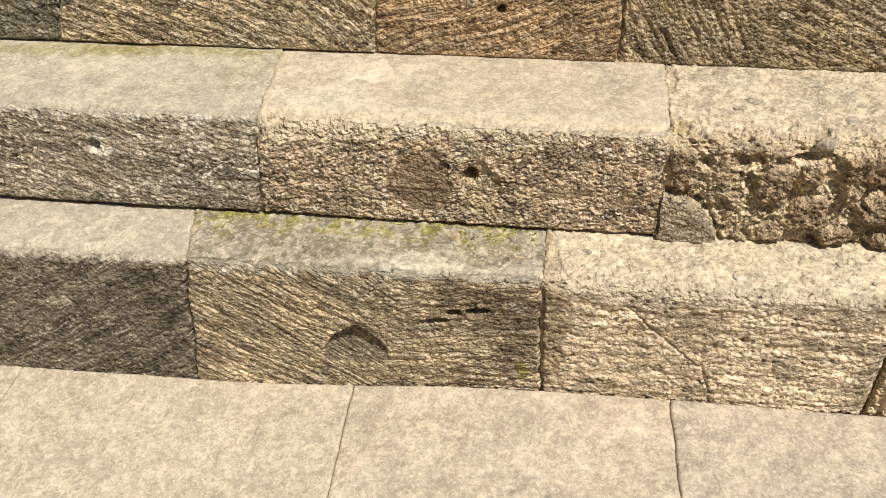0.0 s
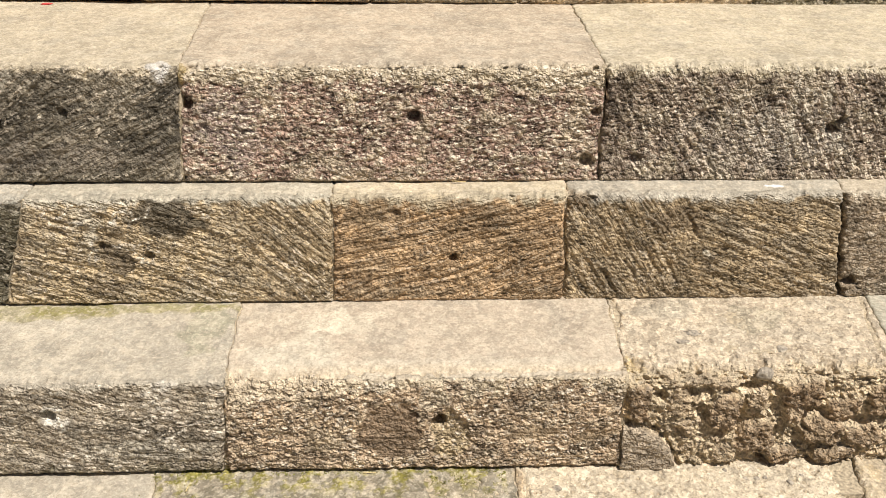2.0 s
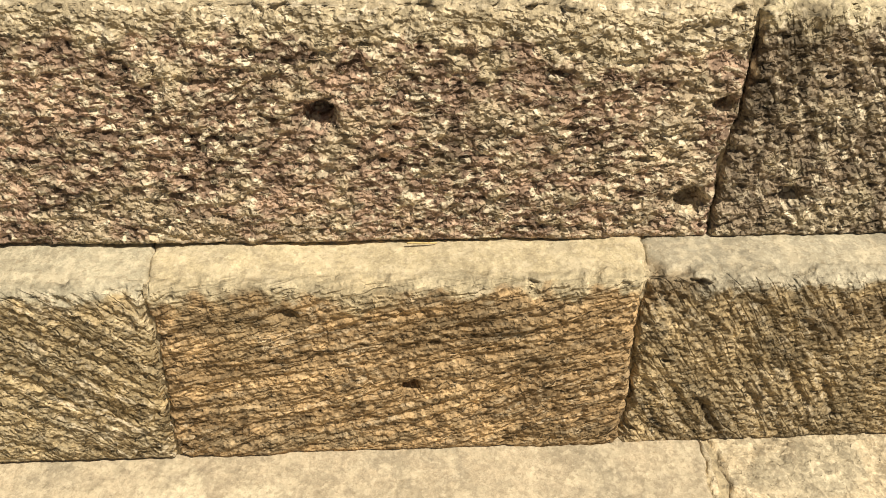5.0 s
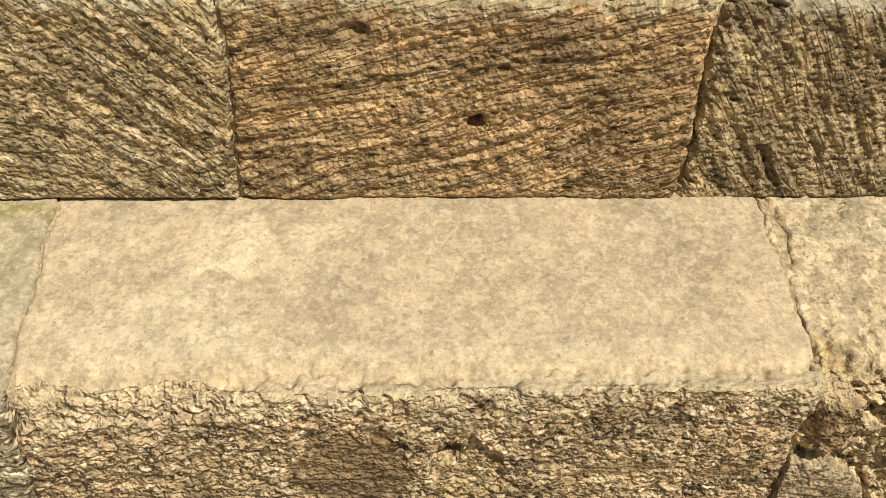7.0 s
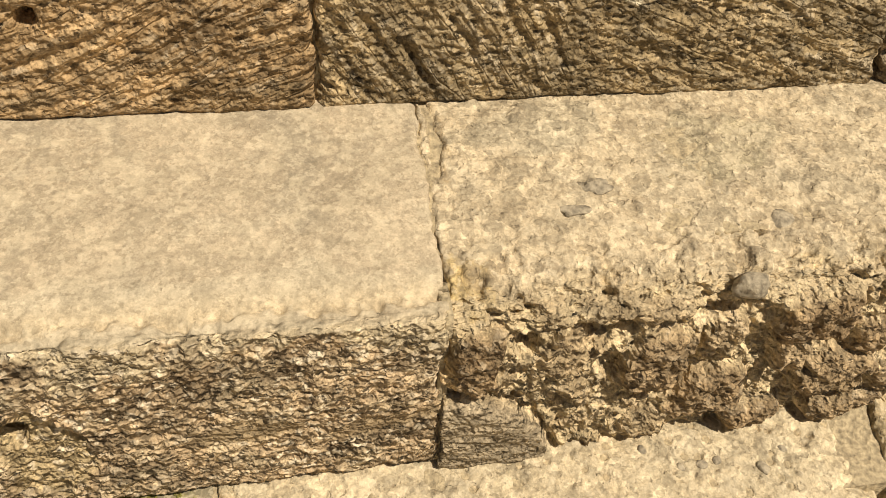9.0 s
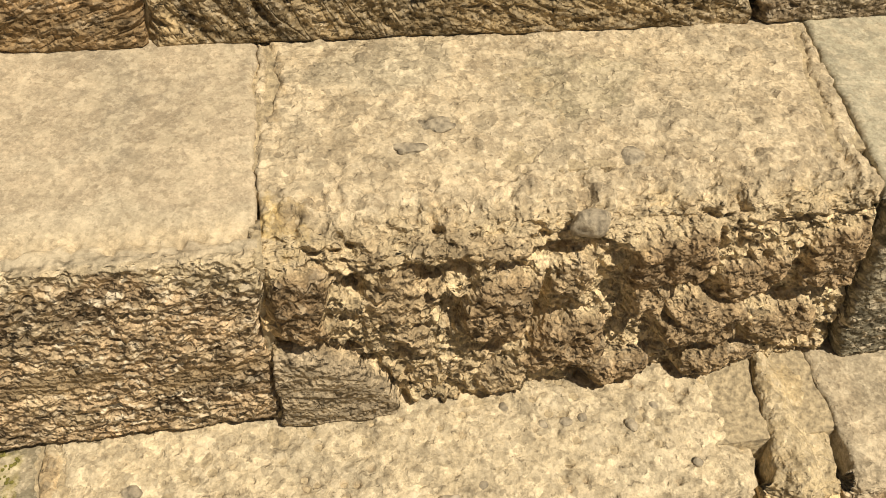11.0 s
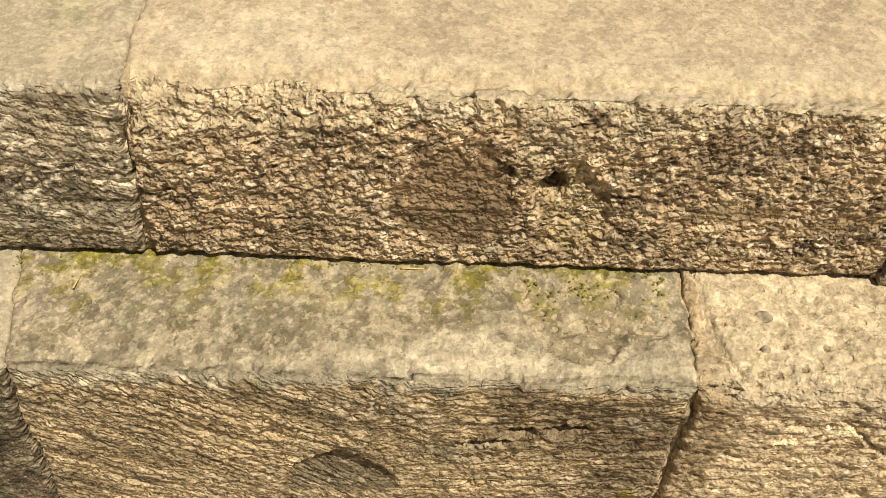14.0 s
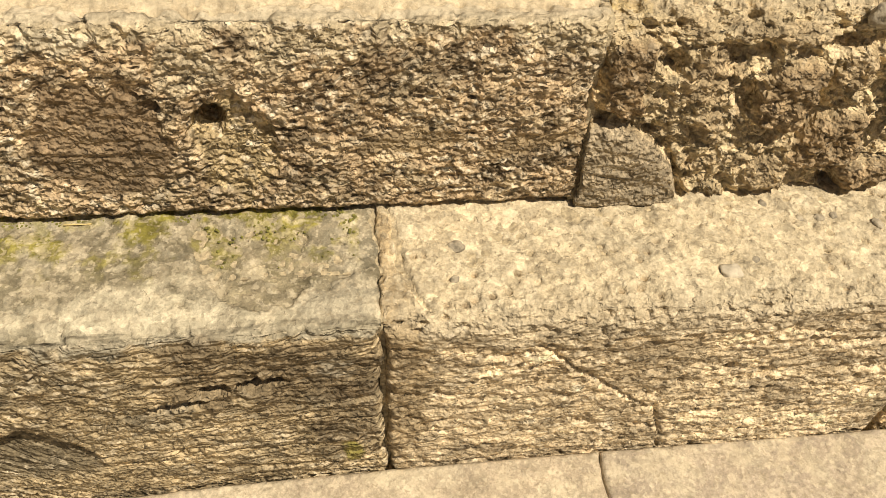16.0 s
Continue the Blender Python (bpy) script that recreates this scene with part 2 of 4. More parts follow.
def hewn_block(course, left, right, seed, parent, label="", res=0.0020, gap=0.0008, gap_top=0.0006, radius=0.012, crust=(0.185, 0.163, 0.115),
               light=(0.48, 0.41, 0.29), marks=(10, -20), mark_depth=1.0, rough=1.0, edge_drop=0.012, chips=1.0,
               wear=0.5, holes=(), cracks=(), patches=(), shape=None, tread_rough=1.0, splash=0.0, top_colour=None, undercut=0.003, stroke=(0.8, 0.8), veins=(), turn_at=None):
    """A hewn step stone. left and right: x of its joints at the base, the edge and the back of the tread.
    holes: (x, w, radius, depth); cracks: (points, width, depth); patches: (x, w, rx, rw, colour, strength, frequency); veins: white lime wisps (x, w, rx, rw, strength);
    turn_at: the x between which the first direction of the marks gives way to the second."""
    c = course
    hf = math.hypot(c.y1 - c.y0, c.z1 - c.z0)
    depth = c.yk - c.y1
    mid = 0.5 * (left[1] + right[1])
    nu = max(8, int((right[1] - left[1]) / res))
    nv = max(8, int((hf + depth) / res))
    s = np.linspace(-hf, depth, nv)
    u = np.linspace(0, 1, nu)
    S, U = np.meshgrid(s, u, indexing="ij")
    gaps = np.where(s < 0, gap, gap_top)[:, None]
    xl = np.interp(s, [-hf, 0, depth], left)[:, None]
    xr = np.interp(s, [-hf, 0, depth], right)[:, None]
    xl = xl + 0.0034 * fbm(s * 1.0, s * 0 + left[1] * 7.3, 22, 4, 5, 0.6)[:, None] + gaps * (0.5 + 2.2 * np.clip(fbm(s, s * 0 + left[1] * 3.1, 16, 3, 6), 0, 1)[:, None])
    xr = xr + 0.0034 * fbm(s * 1.0, s * 0 + right[1] * 7.3, 22, 4, 5, 0.6)[:, None] - gaps * (0.5 + 2.2 * np.clip(fbm(s, s * 0 + right[1] * 3.1, 16, 3, 7), 0, 1)[:, None])
    X = xl + (xr - xl) * U
    W = c.z1 + S
    # wavy edge and rounded corner
    r = radius * (1 + 0.5 * fbm(X, X * 0, 14, 2, seed + 3))
    r = np.clip(r, 0.003, 0.05)
    fy, fz = (c.y1 - c.y0) / hf, (c.z1 - c.z0) / hf
    Y = np.where(S < 0, c.y1 + S * fy, c.y1 + S)
    Z = np.where(S < 0, c.z1 + S * fz, c.z1)
    a = np.clip((S + r) / (2 * r), 0, 1)
    near = (np.abs(S) < r)
    bez_y = (1 - a) ** 2 * (c.y1 - r * fy) + 2 * a * (1 - a) * c.y1 + a ** 2 * (c.y1 + r)
    bez_z = (1 - a) ** 2 * (c.z1 - r * fz) + 2 * a * (1 - a) * c.z1 + a ** 2 * c.z1
    Y, Z = np.where(near, bez_y, Y), np.where(near, bez_z, Z)
    ang = a * np.pi / 2
    NY, NZ = -np.cos(ang), np.sin(ang)
    front = 1 - a
    # relief
    D = 0.0025 * fbm(X, W, 5, 2, seed + 7)
    g = 0
    fields = {}
    blend = step(-0.08, 0.08, fbm(X, W, 6, 2, seed + 11) + 0.10 * fbm(X, W, 40, 2, seed + 12))
    if turn_at:
        blend = step(turn_at[0], turn_at[1], X + 0.05 * fbm(X, W, 8, 3, seed + 11))
    for k, deg in enumerate(marks):
        th = radians(deg)
        p = X * math.cos(th) + W * math.sin(th) + 0.0010 * fbm(X, W, 9, 2, seed + 40 + k)
        q = -X * math.sin(th) + W * math.cos(th) + 0.0045 * fbm(X, W, 5, 2, seed + 50 + k)
        p, q = p * stroke[0], q * stroke[1]
        fields["strokes_a" if k == 0 else "strokes_b"] = np.stack([p, q, p * 0], -1)
        gk = 1 - 2.4 * np.abs(perlin(p * 24, q * 62, seed + 60 + k)) + 0.8 * perlin(p * 50, q * 125, seed + 70 + k)
        g = g + gk * (blend if k else 1 - blend)
    fine = fbm(X, W, 70, 2, seed + 21, 0.7)
    lumps = fbm(X, W, 26, 3, seed + 23)
    crags = 1 - 2.3 * np.abs(fbm(X + 0.006 * lumps, W * 2.3, 58, 3, seed + 25, 0.7))
    face = front * (0.35 + 0.65 * step(0.0, 0.014, S + hf)) * (1 - 0.65 * np.exp(-((S + r) / 0.012) ** 2))
    D = D + face * (0.0011 * mark_depth * (g - 0.45) + rough * (0.0010 * fine + 0.0012 * lumps + 0.0014 * (crags - 0.3) - 0.0018 * step(0.5, 0.9, lumps - 0.2 * g)))
    D = D + (1 - front) * tread_rough * (0.0004 * fine + 0.0009 * fbm(X, W, 12, 3, seed + 31))
    # chipped edge
    e = np.exp(-(S / 0.016) ** 2)
    D = D - chips * e * (0.006 * step(0.05, 0.6, fbm(X, W * 0.5, 20, 4, seed + 33, 0.6)) + 0.0018 * step(0.1, 0.5, fbm(X, W, 42, 3, seed + 34, 0.6)) + 0.002 * np.abs(fine))
    # arrises at the joints, and the undercut base
    dl, dr = X - xl, xr - X
    dj = np.minimum(dl, dr) + 0.002 * fine
    D = D - 0.0045 * step(0.15, 0.5, fbm(X, W, 30, 3, seed + 98, 0.6)) * (1 - step(0.0, 0.016, dj)) * (0.35 + 0.65 * front)
    D = D - (0.003 + 0.003 * front) * (1 - step(0.0, 0.0035 + 0.0015 * front, dj)) ** 2
    D = D - 1.3 * undercut * (1 - step(0.0, undercut, (S + hf) + 0.0015 * lumps + 0.2 * undercut * fbm(X, W * 0, 7, 2, seed + 97))) ** 1.5 * front
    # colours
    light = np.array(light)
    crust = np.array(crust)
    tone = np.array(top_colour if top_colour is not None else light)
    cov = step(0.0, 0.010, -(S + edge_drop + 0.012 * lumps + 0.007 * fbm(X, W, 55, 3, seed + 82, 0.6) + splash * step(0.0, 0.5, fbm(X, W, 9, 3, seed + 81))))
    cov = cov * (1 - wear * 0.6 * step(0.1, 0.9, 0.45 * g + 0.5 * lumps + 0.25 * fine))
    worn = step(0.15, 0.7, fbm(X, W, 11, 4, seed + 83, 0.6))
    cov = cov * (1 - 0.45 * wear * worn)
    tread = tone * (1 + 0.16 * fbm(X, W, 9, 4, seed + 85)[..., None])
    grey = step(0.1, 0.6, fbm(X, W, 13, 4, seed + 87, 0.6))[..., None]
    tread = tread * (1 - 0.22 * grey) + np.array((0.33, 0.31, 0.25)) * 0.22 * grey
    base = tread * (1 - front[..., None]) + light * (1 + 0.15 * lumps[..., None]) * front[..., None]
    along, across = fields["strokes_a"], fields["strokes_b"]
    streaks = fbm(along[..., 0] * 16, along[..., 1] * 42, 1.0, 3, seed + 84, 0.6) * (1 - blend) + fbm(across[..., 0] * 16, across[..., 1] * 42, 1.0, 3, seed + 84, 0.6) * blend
    # crust tone; streak and crag contrast also paints in self-shadow the bump lacks
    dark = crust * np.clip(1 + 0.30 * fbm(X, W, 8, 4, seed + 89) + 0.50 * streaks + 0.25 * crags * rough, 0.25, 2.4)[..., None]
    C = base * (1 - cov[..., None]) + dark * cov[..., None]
    flakes = np.full(X.shape, float(wear)) * (0.55 + 0.9 * step(-0.3, 0.5, fbm(X, W, 9, 3, seed + 93)))
    for x, w, rx, rw, col, strength, freq in patches:
        d = np.hypot((X - x) / rx, (W - w) / rw) + 0.55 * fbm(X, W, freq, 3, seed + 91)
        m = (strength * (1 - step(0.75, 1.05, d)))[..., None]
        C = C * (1 - m) + np.array(col) * (1 + 0.25 * lumps[..., None]) * m
        flakes = flakes * (1 - 0.9 * m[..., 0])
    for x, w, rx, rw, strength in veins:
        d = np.hypot((X - x) / rx, (W - w) / rw) + 0.4 * fbm(X, W, 12, 2, seed + 94)
        wisp = np.abs(fbm(X + 0.006 * fine, W * 1.3 + 0.006 * lumps, 15, 3, seed + 99, 0.55))
        m = (strength * (1 - step(0.6, 1.0, d)) * (1 - step(0.03, 0.13, wisp + 0.08 * fine)))[..., None]
        C = C * (1 - m) + np.array((0.70, 0.63, 0.50)) * m
        D = D + 0.0008 * m[..., 0]
    for x, w, rad, dep in holes:
        d = np.hypot(X - x, W - w) * (1 + 0.10 * fine)
        D = D - dep * (1 - step(0.72 * rad, 1.12 * rad, d)) - 0.0012 * (1 - step(rad, 1.8 * rad, d))
    for pts, width, dep in cracks:
        d = near_line(X + 0.004 * fbm(X, W, 35, 3, seed + 95), W + 0.004 * fbm(X, W, 35, 3, seed + 96), pts)
        D = D - dep * (1 - step(0.3 * width, width, d))
    if shape is not None:
        D, C, *keep = shape(X, W, S, D, C, front, fine, lumps, seed)
        for k in keep:
            flakes = flakes * k
    tilt = c.slope * (X - 0.0)
    P = np.stack([X, Y + D * NY, Z + D * NZ + tilt], -1)
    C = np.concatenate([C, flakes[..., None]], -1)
    fields["turn"] = blend
    fields["relief"] = np.stack([np.full(X.shape, mark_depth), rough * (1 - front) * (tread_rough / max(rough, 0.01)) + rough * front, front], -1)
    # the sides, back and foot of the stone, folded inwards
    deep = 0.05

    def inward(Q, ny, nz, dx):
        R = Q.copy()
        R[..., 1] -= deep * ny
        R[..., 2] -= deep * nz
        R[..., 0] += dx
        return R

    P = np.concatenate([inward(P[:, :1], NY[:, :1], NZ[:, :1], 0.004), P, inward(P[:, -1:], NY[:, -1:], NZ[:, -1:], -0.004)], 1)
    foot, back = P[:1].copy(), P[-1:].copy()
    foot[..., 1] += deep
    back[..., 2] -= deep
    P = np.concatenate([foot, P, back], 0)

    def padded(Q):
        Q = np.concatenate([Q[:, :1], Q, Q[:, -1:]], 1)
        return np.concatenate([Q[:1], Q, Q[-1:]], 0)

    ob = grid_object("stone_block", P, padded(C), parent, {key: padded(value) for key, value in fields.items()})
    return tagged(ob, label)


def core(name, course, x0, x1, label, foot, inset=0.052, back=0.12):
    """The bedding of a course: a solid of mortar behind the faces of its stones, seen only in the joints."""
    c = course
    prof = [(c.y0 + inset, foot), (c.y0 + inset, c.z0), (c.y1 + inset, c.z1 - 0.03), (c.y1 + inset + 0.006, c.z1 - 0.0035), (c.yk + back, c.z1 - 0.0035), (c.yk + back, foot)]
    bm = bmesh.new()
    rings = []
    xs = np.linspace(x0, x1, 12)
    for x in xs:
        rings.append([bm.verts.new((x, y, z + c.slope * x)) for y, z in prof])
    for r0, r1 in zip(rings, rings[1:]):
        for k in range(6):
            bm.faces.new((r0[k], r1[k], r1[(k + 1) % 6], r0[(k + 1) % 6]))
    bm.faces.new(rings[0])
    bm.faces.new(rings[-1][::-1])
    bmesh.ops.recalc_face_normals(bm, faces=bm.faces)
    me = bpy.data.meshes.new(name)
    bm.to_mesh(me)
    bm.free()
    me.materials.append(MORTAR)
    return tagged(new(name, me), label, "step", "stone steps")


def part(name, bm, mat, parent=None, label=""):
    bmesh.ops.recalc_face_normals(bm, faces=bm.faces)
    me = bpy.data.meshes.new(name)
    bm.to_mesh(me)
    bm.free()
    for p in me.polygons:
        p.use_smooth = True
    me.materials.append(mat)
    ob = new(name, me)
    ob.parent = parent
    return tagged(ob, label)


def lump(rx, ry, rz, seed, at, uneven=0.18, turn=0.0):
    """A rounded, uneven pebble."""
    bm = bmesh.new()
    bmesh.ops.create_icosphere(bm, subdivisions=3, radius=1)
    for v in bm.verts:
        v.co *= 1 + uneven * noise.noise(v.co * 1.3 + Vector((seed, 0, 0))) + 0.5 * uneven * noise.noise(v.co * 3.1 + Vector((0, seed, 0)))
        v.co = Vector((v.co.x * rx, v.co.y * ry, v.co.z * rz))
    bm.transform(Matrix.Translation(at) @ Matrix.Rotation(turn, 4, "Z"))
    return bm


def joint(course, at, parent, depth=0.006, width=0.008):
    """The strip of mortar in the joint between two stones, set back behind their faces."""
    c = course
    bm = bmesh.new()
    rows = []
    for k in range(13):
        f = k / 12
        x = at[0] + (at[1] - at[0]) * f
        d = depth + 0.003 * noise.noise(Vector((x * 9, f * 5, depth)))
        y, z = c.y0 + (c.y1 - c.y0) * f + d, c.z0 + (c.z1 - c.z0 - 0.006) * f + c.slope * x
        rows.append([bm.verts.new((x - width / 2, y + 0.03, z)), bm.verts.new((x - width / 2, y, z)), bm.verts.new((x + width / 2, y, z)), bm.verts.new((x + width / 2, y + 0.03, z))])
    for r0, r1 in zip(rows, rows[1:]):
        for k in range(4):
            bm.faces.new((r0[k], r0[(k + 1) % 4], r1[(k + 1) % 4], r1[k]))
    bm.faces.new(rows[0])
    bm.faces.new(rows[-1])
    return part("mortar", bm, MORTAR, parent)


# ---- the steps ----
A = Course(1.0424, -0.070, 1.055, 0.265, 1.205, 0.0)
B = Course(1.180, 0.2655, 1.204, 0.458, 1.450, -0.004)
C_ = Course(1.426, 0.4585, 1.450, 0.674, 1.520, -0.008)
D_ = Course(1.497, 0.6755, 1.530, 0.888, 1.950, -0.014)
E_ = Course(1.926, 0.889, 1.932, 1.056, 1.975, -0.022)
F_ = Course(1.938, 1.058, 1.944, 1.250, 2.300, -0.022)
CREAM, TREAD, PALE = (0.48, 0.40, 0.285), (0.40, 0.355, 0.27), (0.60, 0.54, 0.41)
GREY = (0.155, 0.145, 0.115)
MOSSY = (0.22, 0.195, 0.045)

step_a = core("stone_step", A, -2.400, 2.400, "lowest step of weathered grey and cream hewn stone", -0.125)
step_b = core("stone_step", B, -2.406, 2.406, "second step of hewn stone with a crumbling conglomerate block", -0.125)
step_c = core("stone_step", C_, -2.412, 2.412, "third narrow step of brown and grey chiselled stone", -0.125)
step_d = core("stone_step", D_, -2.418, 2.418, "fourth step of speckled pinkish stone with a wide tread", -0.125)
step_e = core("stone_step", E_, -2.424, 2.424, "fifth course of squared tan stones with drilled holes", -0.125, back=0.3)
step_f = core("stone_step", F_, -2.430, 2.430, "uppermost course of tan stone above the steps", -0.125, back=0.6)


# lowest course
def hollowed(X, W, S, D, C, front, fine, lumps, seed):
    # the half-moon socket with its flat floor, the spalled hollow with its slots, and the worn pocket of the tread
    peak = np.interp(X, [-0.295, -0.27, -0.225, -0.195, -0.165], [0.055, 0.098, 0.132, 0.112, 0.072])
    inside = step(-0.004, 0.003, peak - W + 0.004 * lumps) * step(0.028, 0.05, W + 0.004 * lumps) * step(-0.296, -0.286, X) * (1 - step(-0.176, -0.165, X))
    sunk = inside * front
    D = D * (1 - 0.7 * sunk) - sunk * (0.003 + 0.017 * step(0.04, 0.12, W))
    # socket shading put into the colour: a darker brown over the sunk floor
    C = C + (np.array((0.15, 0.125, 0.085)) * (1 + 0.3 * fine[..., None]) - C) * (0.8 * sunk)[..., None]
    d = np.hypot((X + 0.035) / 0.075, (W - 0.195) / 0.045) + 0.5 * lumps
    D = D - 0.0025 * (1 - step(0.5, 1.0, d)) * front * (1 + 0.8 * fine)
    for x, w, rx, rw, dep in ((-0.010, 0.184, 0.022, 0.010, 0.034), (-0.046, 0.176, 0.017, 0.009, 0.030), (-0.078, 0.157, 0.030, 0.008, 0.018)):
        d = np.hypot((X - x) / rx, (W - w - 0.15 * (X - x)) / rw) + 0.35 * fbm(X, W, 50, 2, seed + 14)
        D = D - dep * (1 - step(0.7, 1.0, d))
    pocket = np.hypot((X + 0.005) / 0.062, (W - A.top(1.125)) / 0.048) + 0.8 * lumps
    p = 1 - step(0.7, 1.0, pocket)
    D = D - p * (0.003 + 0.003 * np.abs(fine))
    m = p[..., None] * 0.55
    C = C * (1 - m) + np.array((0.27, 0.23, 0.15)) * (1 + 0.4 * fine[..., None]) * m
    # moss along the back of the tread
    back = step(A.top(1.09), A.top(1.175), W + 0.02 * lumps) * step(0.0, 0.35, fbm(X, W, 24, 4, seed + 5, 0.65) + 0.35 * step(A.top(1.15), A.top(1.19), W))
    m = back[..., None] * 0.95 * (X < 0.085)[..., None]
    C = C * (1 - m) + np.array(MOSSY) * (1 + 0.5 * fine[..., None]) * m
    D = D + back * 0.0012 * (1 + fine) * (X < 0.085)
    # pale lichen in flakes
    lich = step(0.25, 0.40, fbm(X, W, 45, 3, seed + 8, 0.6) + 0.25 * step(A.top(1.12), A.top(1.07), W)) * (1 - front) * (1 - p)
    m = 0.40 * lich[..., None]
    C = C * (1 - m) + np.array((0.50, 0.45, 0.34)) * m
    return D, C


def pitted(X, W, S, D, C, front, fine, lumps, seed):
    # a soft sandstone full of pits and small pebbles, with worn horizontal beds
    f1, f2, idn = cells(X * 75, W * 75, seed)
    pit = (1 - step(0.16, 0.34, f1)) * (idn > 0.62)
    peb = (1 - step(0.10, 0.34, f1)) * (idn < 0.22)
    pit = pit * step(-0.25, 0.25, fbm(X, W, 14, 3, seed + 2))
    D = D - 0.0050 * pit + 0.002 * peb
    beds = perlin(X * 5, W * 62 + 0.8 * lumps, seed + 3)
    D = D + front * (0.0022 * beds + 0.0014 * perlin(X * 12, W * 120, seed + 4)) - 0.002 * step(0.2, 0.6, fbm(X, W, 30, 3, seed + 6)) * (1 - front)
    D = D - 0.012 * step(0.640, 0.672, X) ** 2
    m = (0.7 * peb)[..., None]
    C = C * (1 - m) + np.array((0.27, 0.22, 0.15)) * m
    m = (0.65 * pit * (1 - front))[..., None]
    C = C * (1 - m) + np.array((0.30, 0.215, 0.13)) * m
    m = (0.30 * step(0.0, 0.5, -beds) * front)[..., None]
    C = C * (1 - m) + np.array((0.33, 0.24, 0.14)) * m
    return D, C


hewn_block(A, (-1.30, -1.28, -1.30), (-0.560, -0.507, -0.538), 11, step_a, "dark grey hewn stone with slanting tool marks", stroke=(0.22, 0.8), res=0.003, crust=(0.165, 0.138, 0.098), light=TREAD, marks=(38, 30), wear=0.35, patches=[(-0.78, 0.14, 0.03, 0.012, PALE, 0.7, 40)])
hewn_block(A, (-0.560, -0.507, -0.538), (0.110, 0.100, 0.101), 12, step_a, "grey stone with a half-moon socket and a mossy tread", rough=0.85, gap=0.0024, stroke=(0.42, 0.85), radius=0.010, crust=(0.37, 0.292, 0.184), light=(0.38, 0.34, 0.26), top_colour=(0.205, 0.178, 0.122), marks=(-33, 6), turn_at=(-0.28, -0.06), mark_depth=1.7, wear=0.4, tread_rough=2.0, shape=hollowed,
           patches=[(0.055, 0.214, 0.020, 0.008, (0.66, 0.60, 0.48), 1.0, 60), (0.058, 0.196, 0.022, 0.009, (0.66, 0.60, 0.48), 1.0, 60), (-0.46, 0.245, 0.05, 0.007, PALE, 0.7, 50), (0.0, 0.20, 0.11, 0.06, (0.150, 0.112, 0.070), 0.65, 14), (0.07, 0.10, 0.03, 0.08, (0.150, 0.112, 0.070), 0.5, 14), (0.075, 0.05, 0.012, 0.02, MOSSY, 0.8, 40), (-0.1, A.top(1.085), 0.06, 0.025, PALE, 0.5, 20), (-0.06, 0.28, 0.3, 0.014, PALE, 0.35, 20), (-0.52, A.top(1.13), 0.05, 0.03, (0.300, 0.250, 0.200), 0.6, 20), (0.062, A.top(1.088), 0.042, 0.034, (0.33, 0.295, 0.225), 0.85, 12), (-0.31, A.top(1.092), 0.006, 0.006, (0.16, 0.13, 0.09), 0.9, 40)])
cream_block = hewn_block(A, (0.110, 0.100, 0.101), (0.672, 0.665, 0.695), 13, step_a, "cream pitted sandstone with a diagonal crack", rough=0.6, radius=0.026, crust=(0.62, 0.50, 0.34), light=CREAM, top_colour=(0.53, 0.445, 0.31), marks=(3, -6), mark_depth=0.5, wear=0.6, tread_rough=2.6, edge_drop=0.03, gap=0.003, shape=pitted,
           holes=[(0.434, 0.163, 0.007, 0.02)], cracks=[([(0.113, A.top(1.19)), (0.119, A.top(1.13)), (0.122, A.top(1.10)), (0.142, A.top(1.065))], 0.0035, 0.005), ([(0.235, 0.225), (0.295, 0.165), (0.345, 0.118), (0.378, 0.085), (0.398, 0.04), (0.408, -0.02)], 0.0024, 0.0045)],
           patches=[(0.108, A.top(1.11), 0.010, 0.09, (0.42, 0.31, 0.18), 0.7, 30), (0.12, 0.15, 0.03, 0.13, (0.255, 0.188, 0.108), 0.7, 14), (0.286, 0.146, 0.006, 0.006, (0.750, 0.680, 0.520), 1.0, 60), (0.66, 0.08, 0.03, 0.08, (0.220, 0.190, 0.130), 0.7, 20)])
hewn_block(A, (0.672, 0.678, 0.708), (0.742, 0.742, 0.748), 14, step_a, "crumbling lime mortar filling a wide joint", gap=0.0008, radius=0.03, crust=(0.56, 0.42, 0.24), light=(0.50, 0.40, 0.25), mark_depth=0.3, rough=1.3, tread_rough=2.6, wear=0.3,
           shape=lambda X, W, S, D, C, front, fine, lumps, seed: (D - 0.004 - 0.002 * front - 0.003 * lumps + 0.010 * np.sin(np.clip((X - 0.690) / 0.034, 0, 1) * np.pi), C))
hewn_block(A, (0.748, 0.748, 0.760), (1.35, 1.33, 1.34), 15, step_a, "tan hewn stone", res=0.003, radius=0.03, crust=(0.383, 0.280, 0.172), light=(0.42, 0.35, 0.25), marks=(20, -10), wear=0.6, tread_rough=2)

# second course
B1 = (-0.410, -0.390, -0.405)
B2 = (0.286, 0.285, 0.292)
B3 = (0.782, 0.756, 0.788)


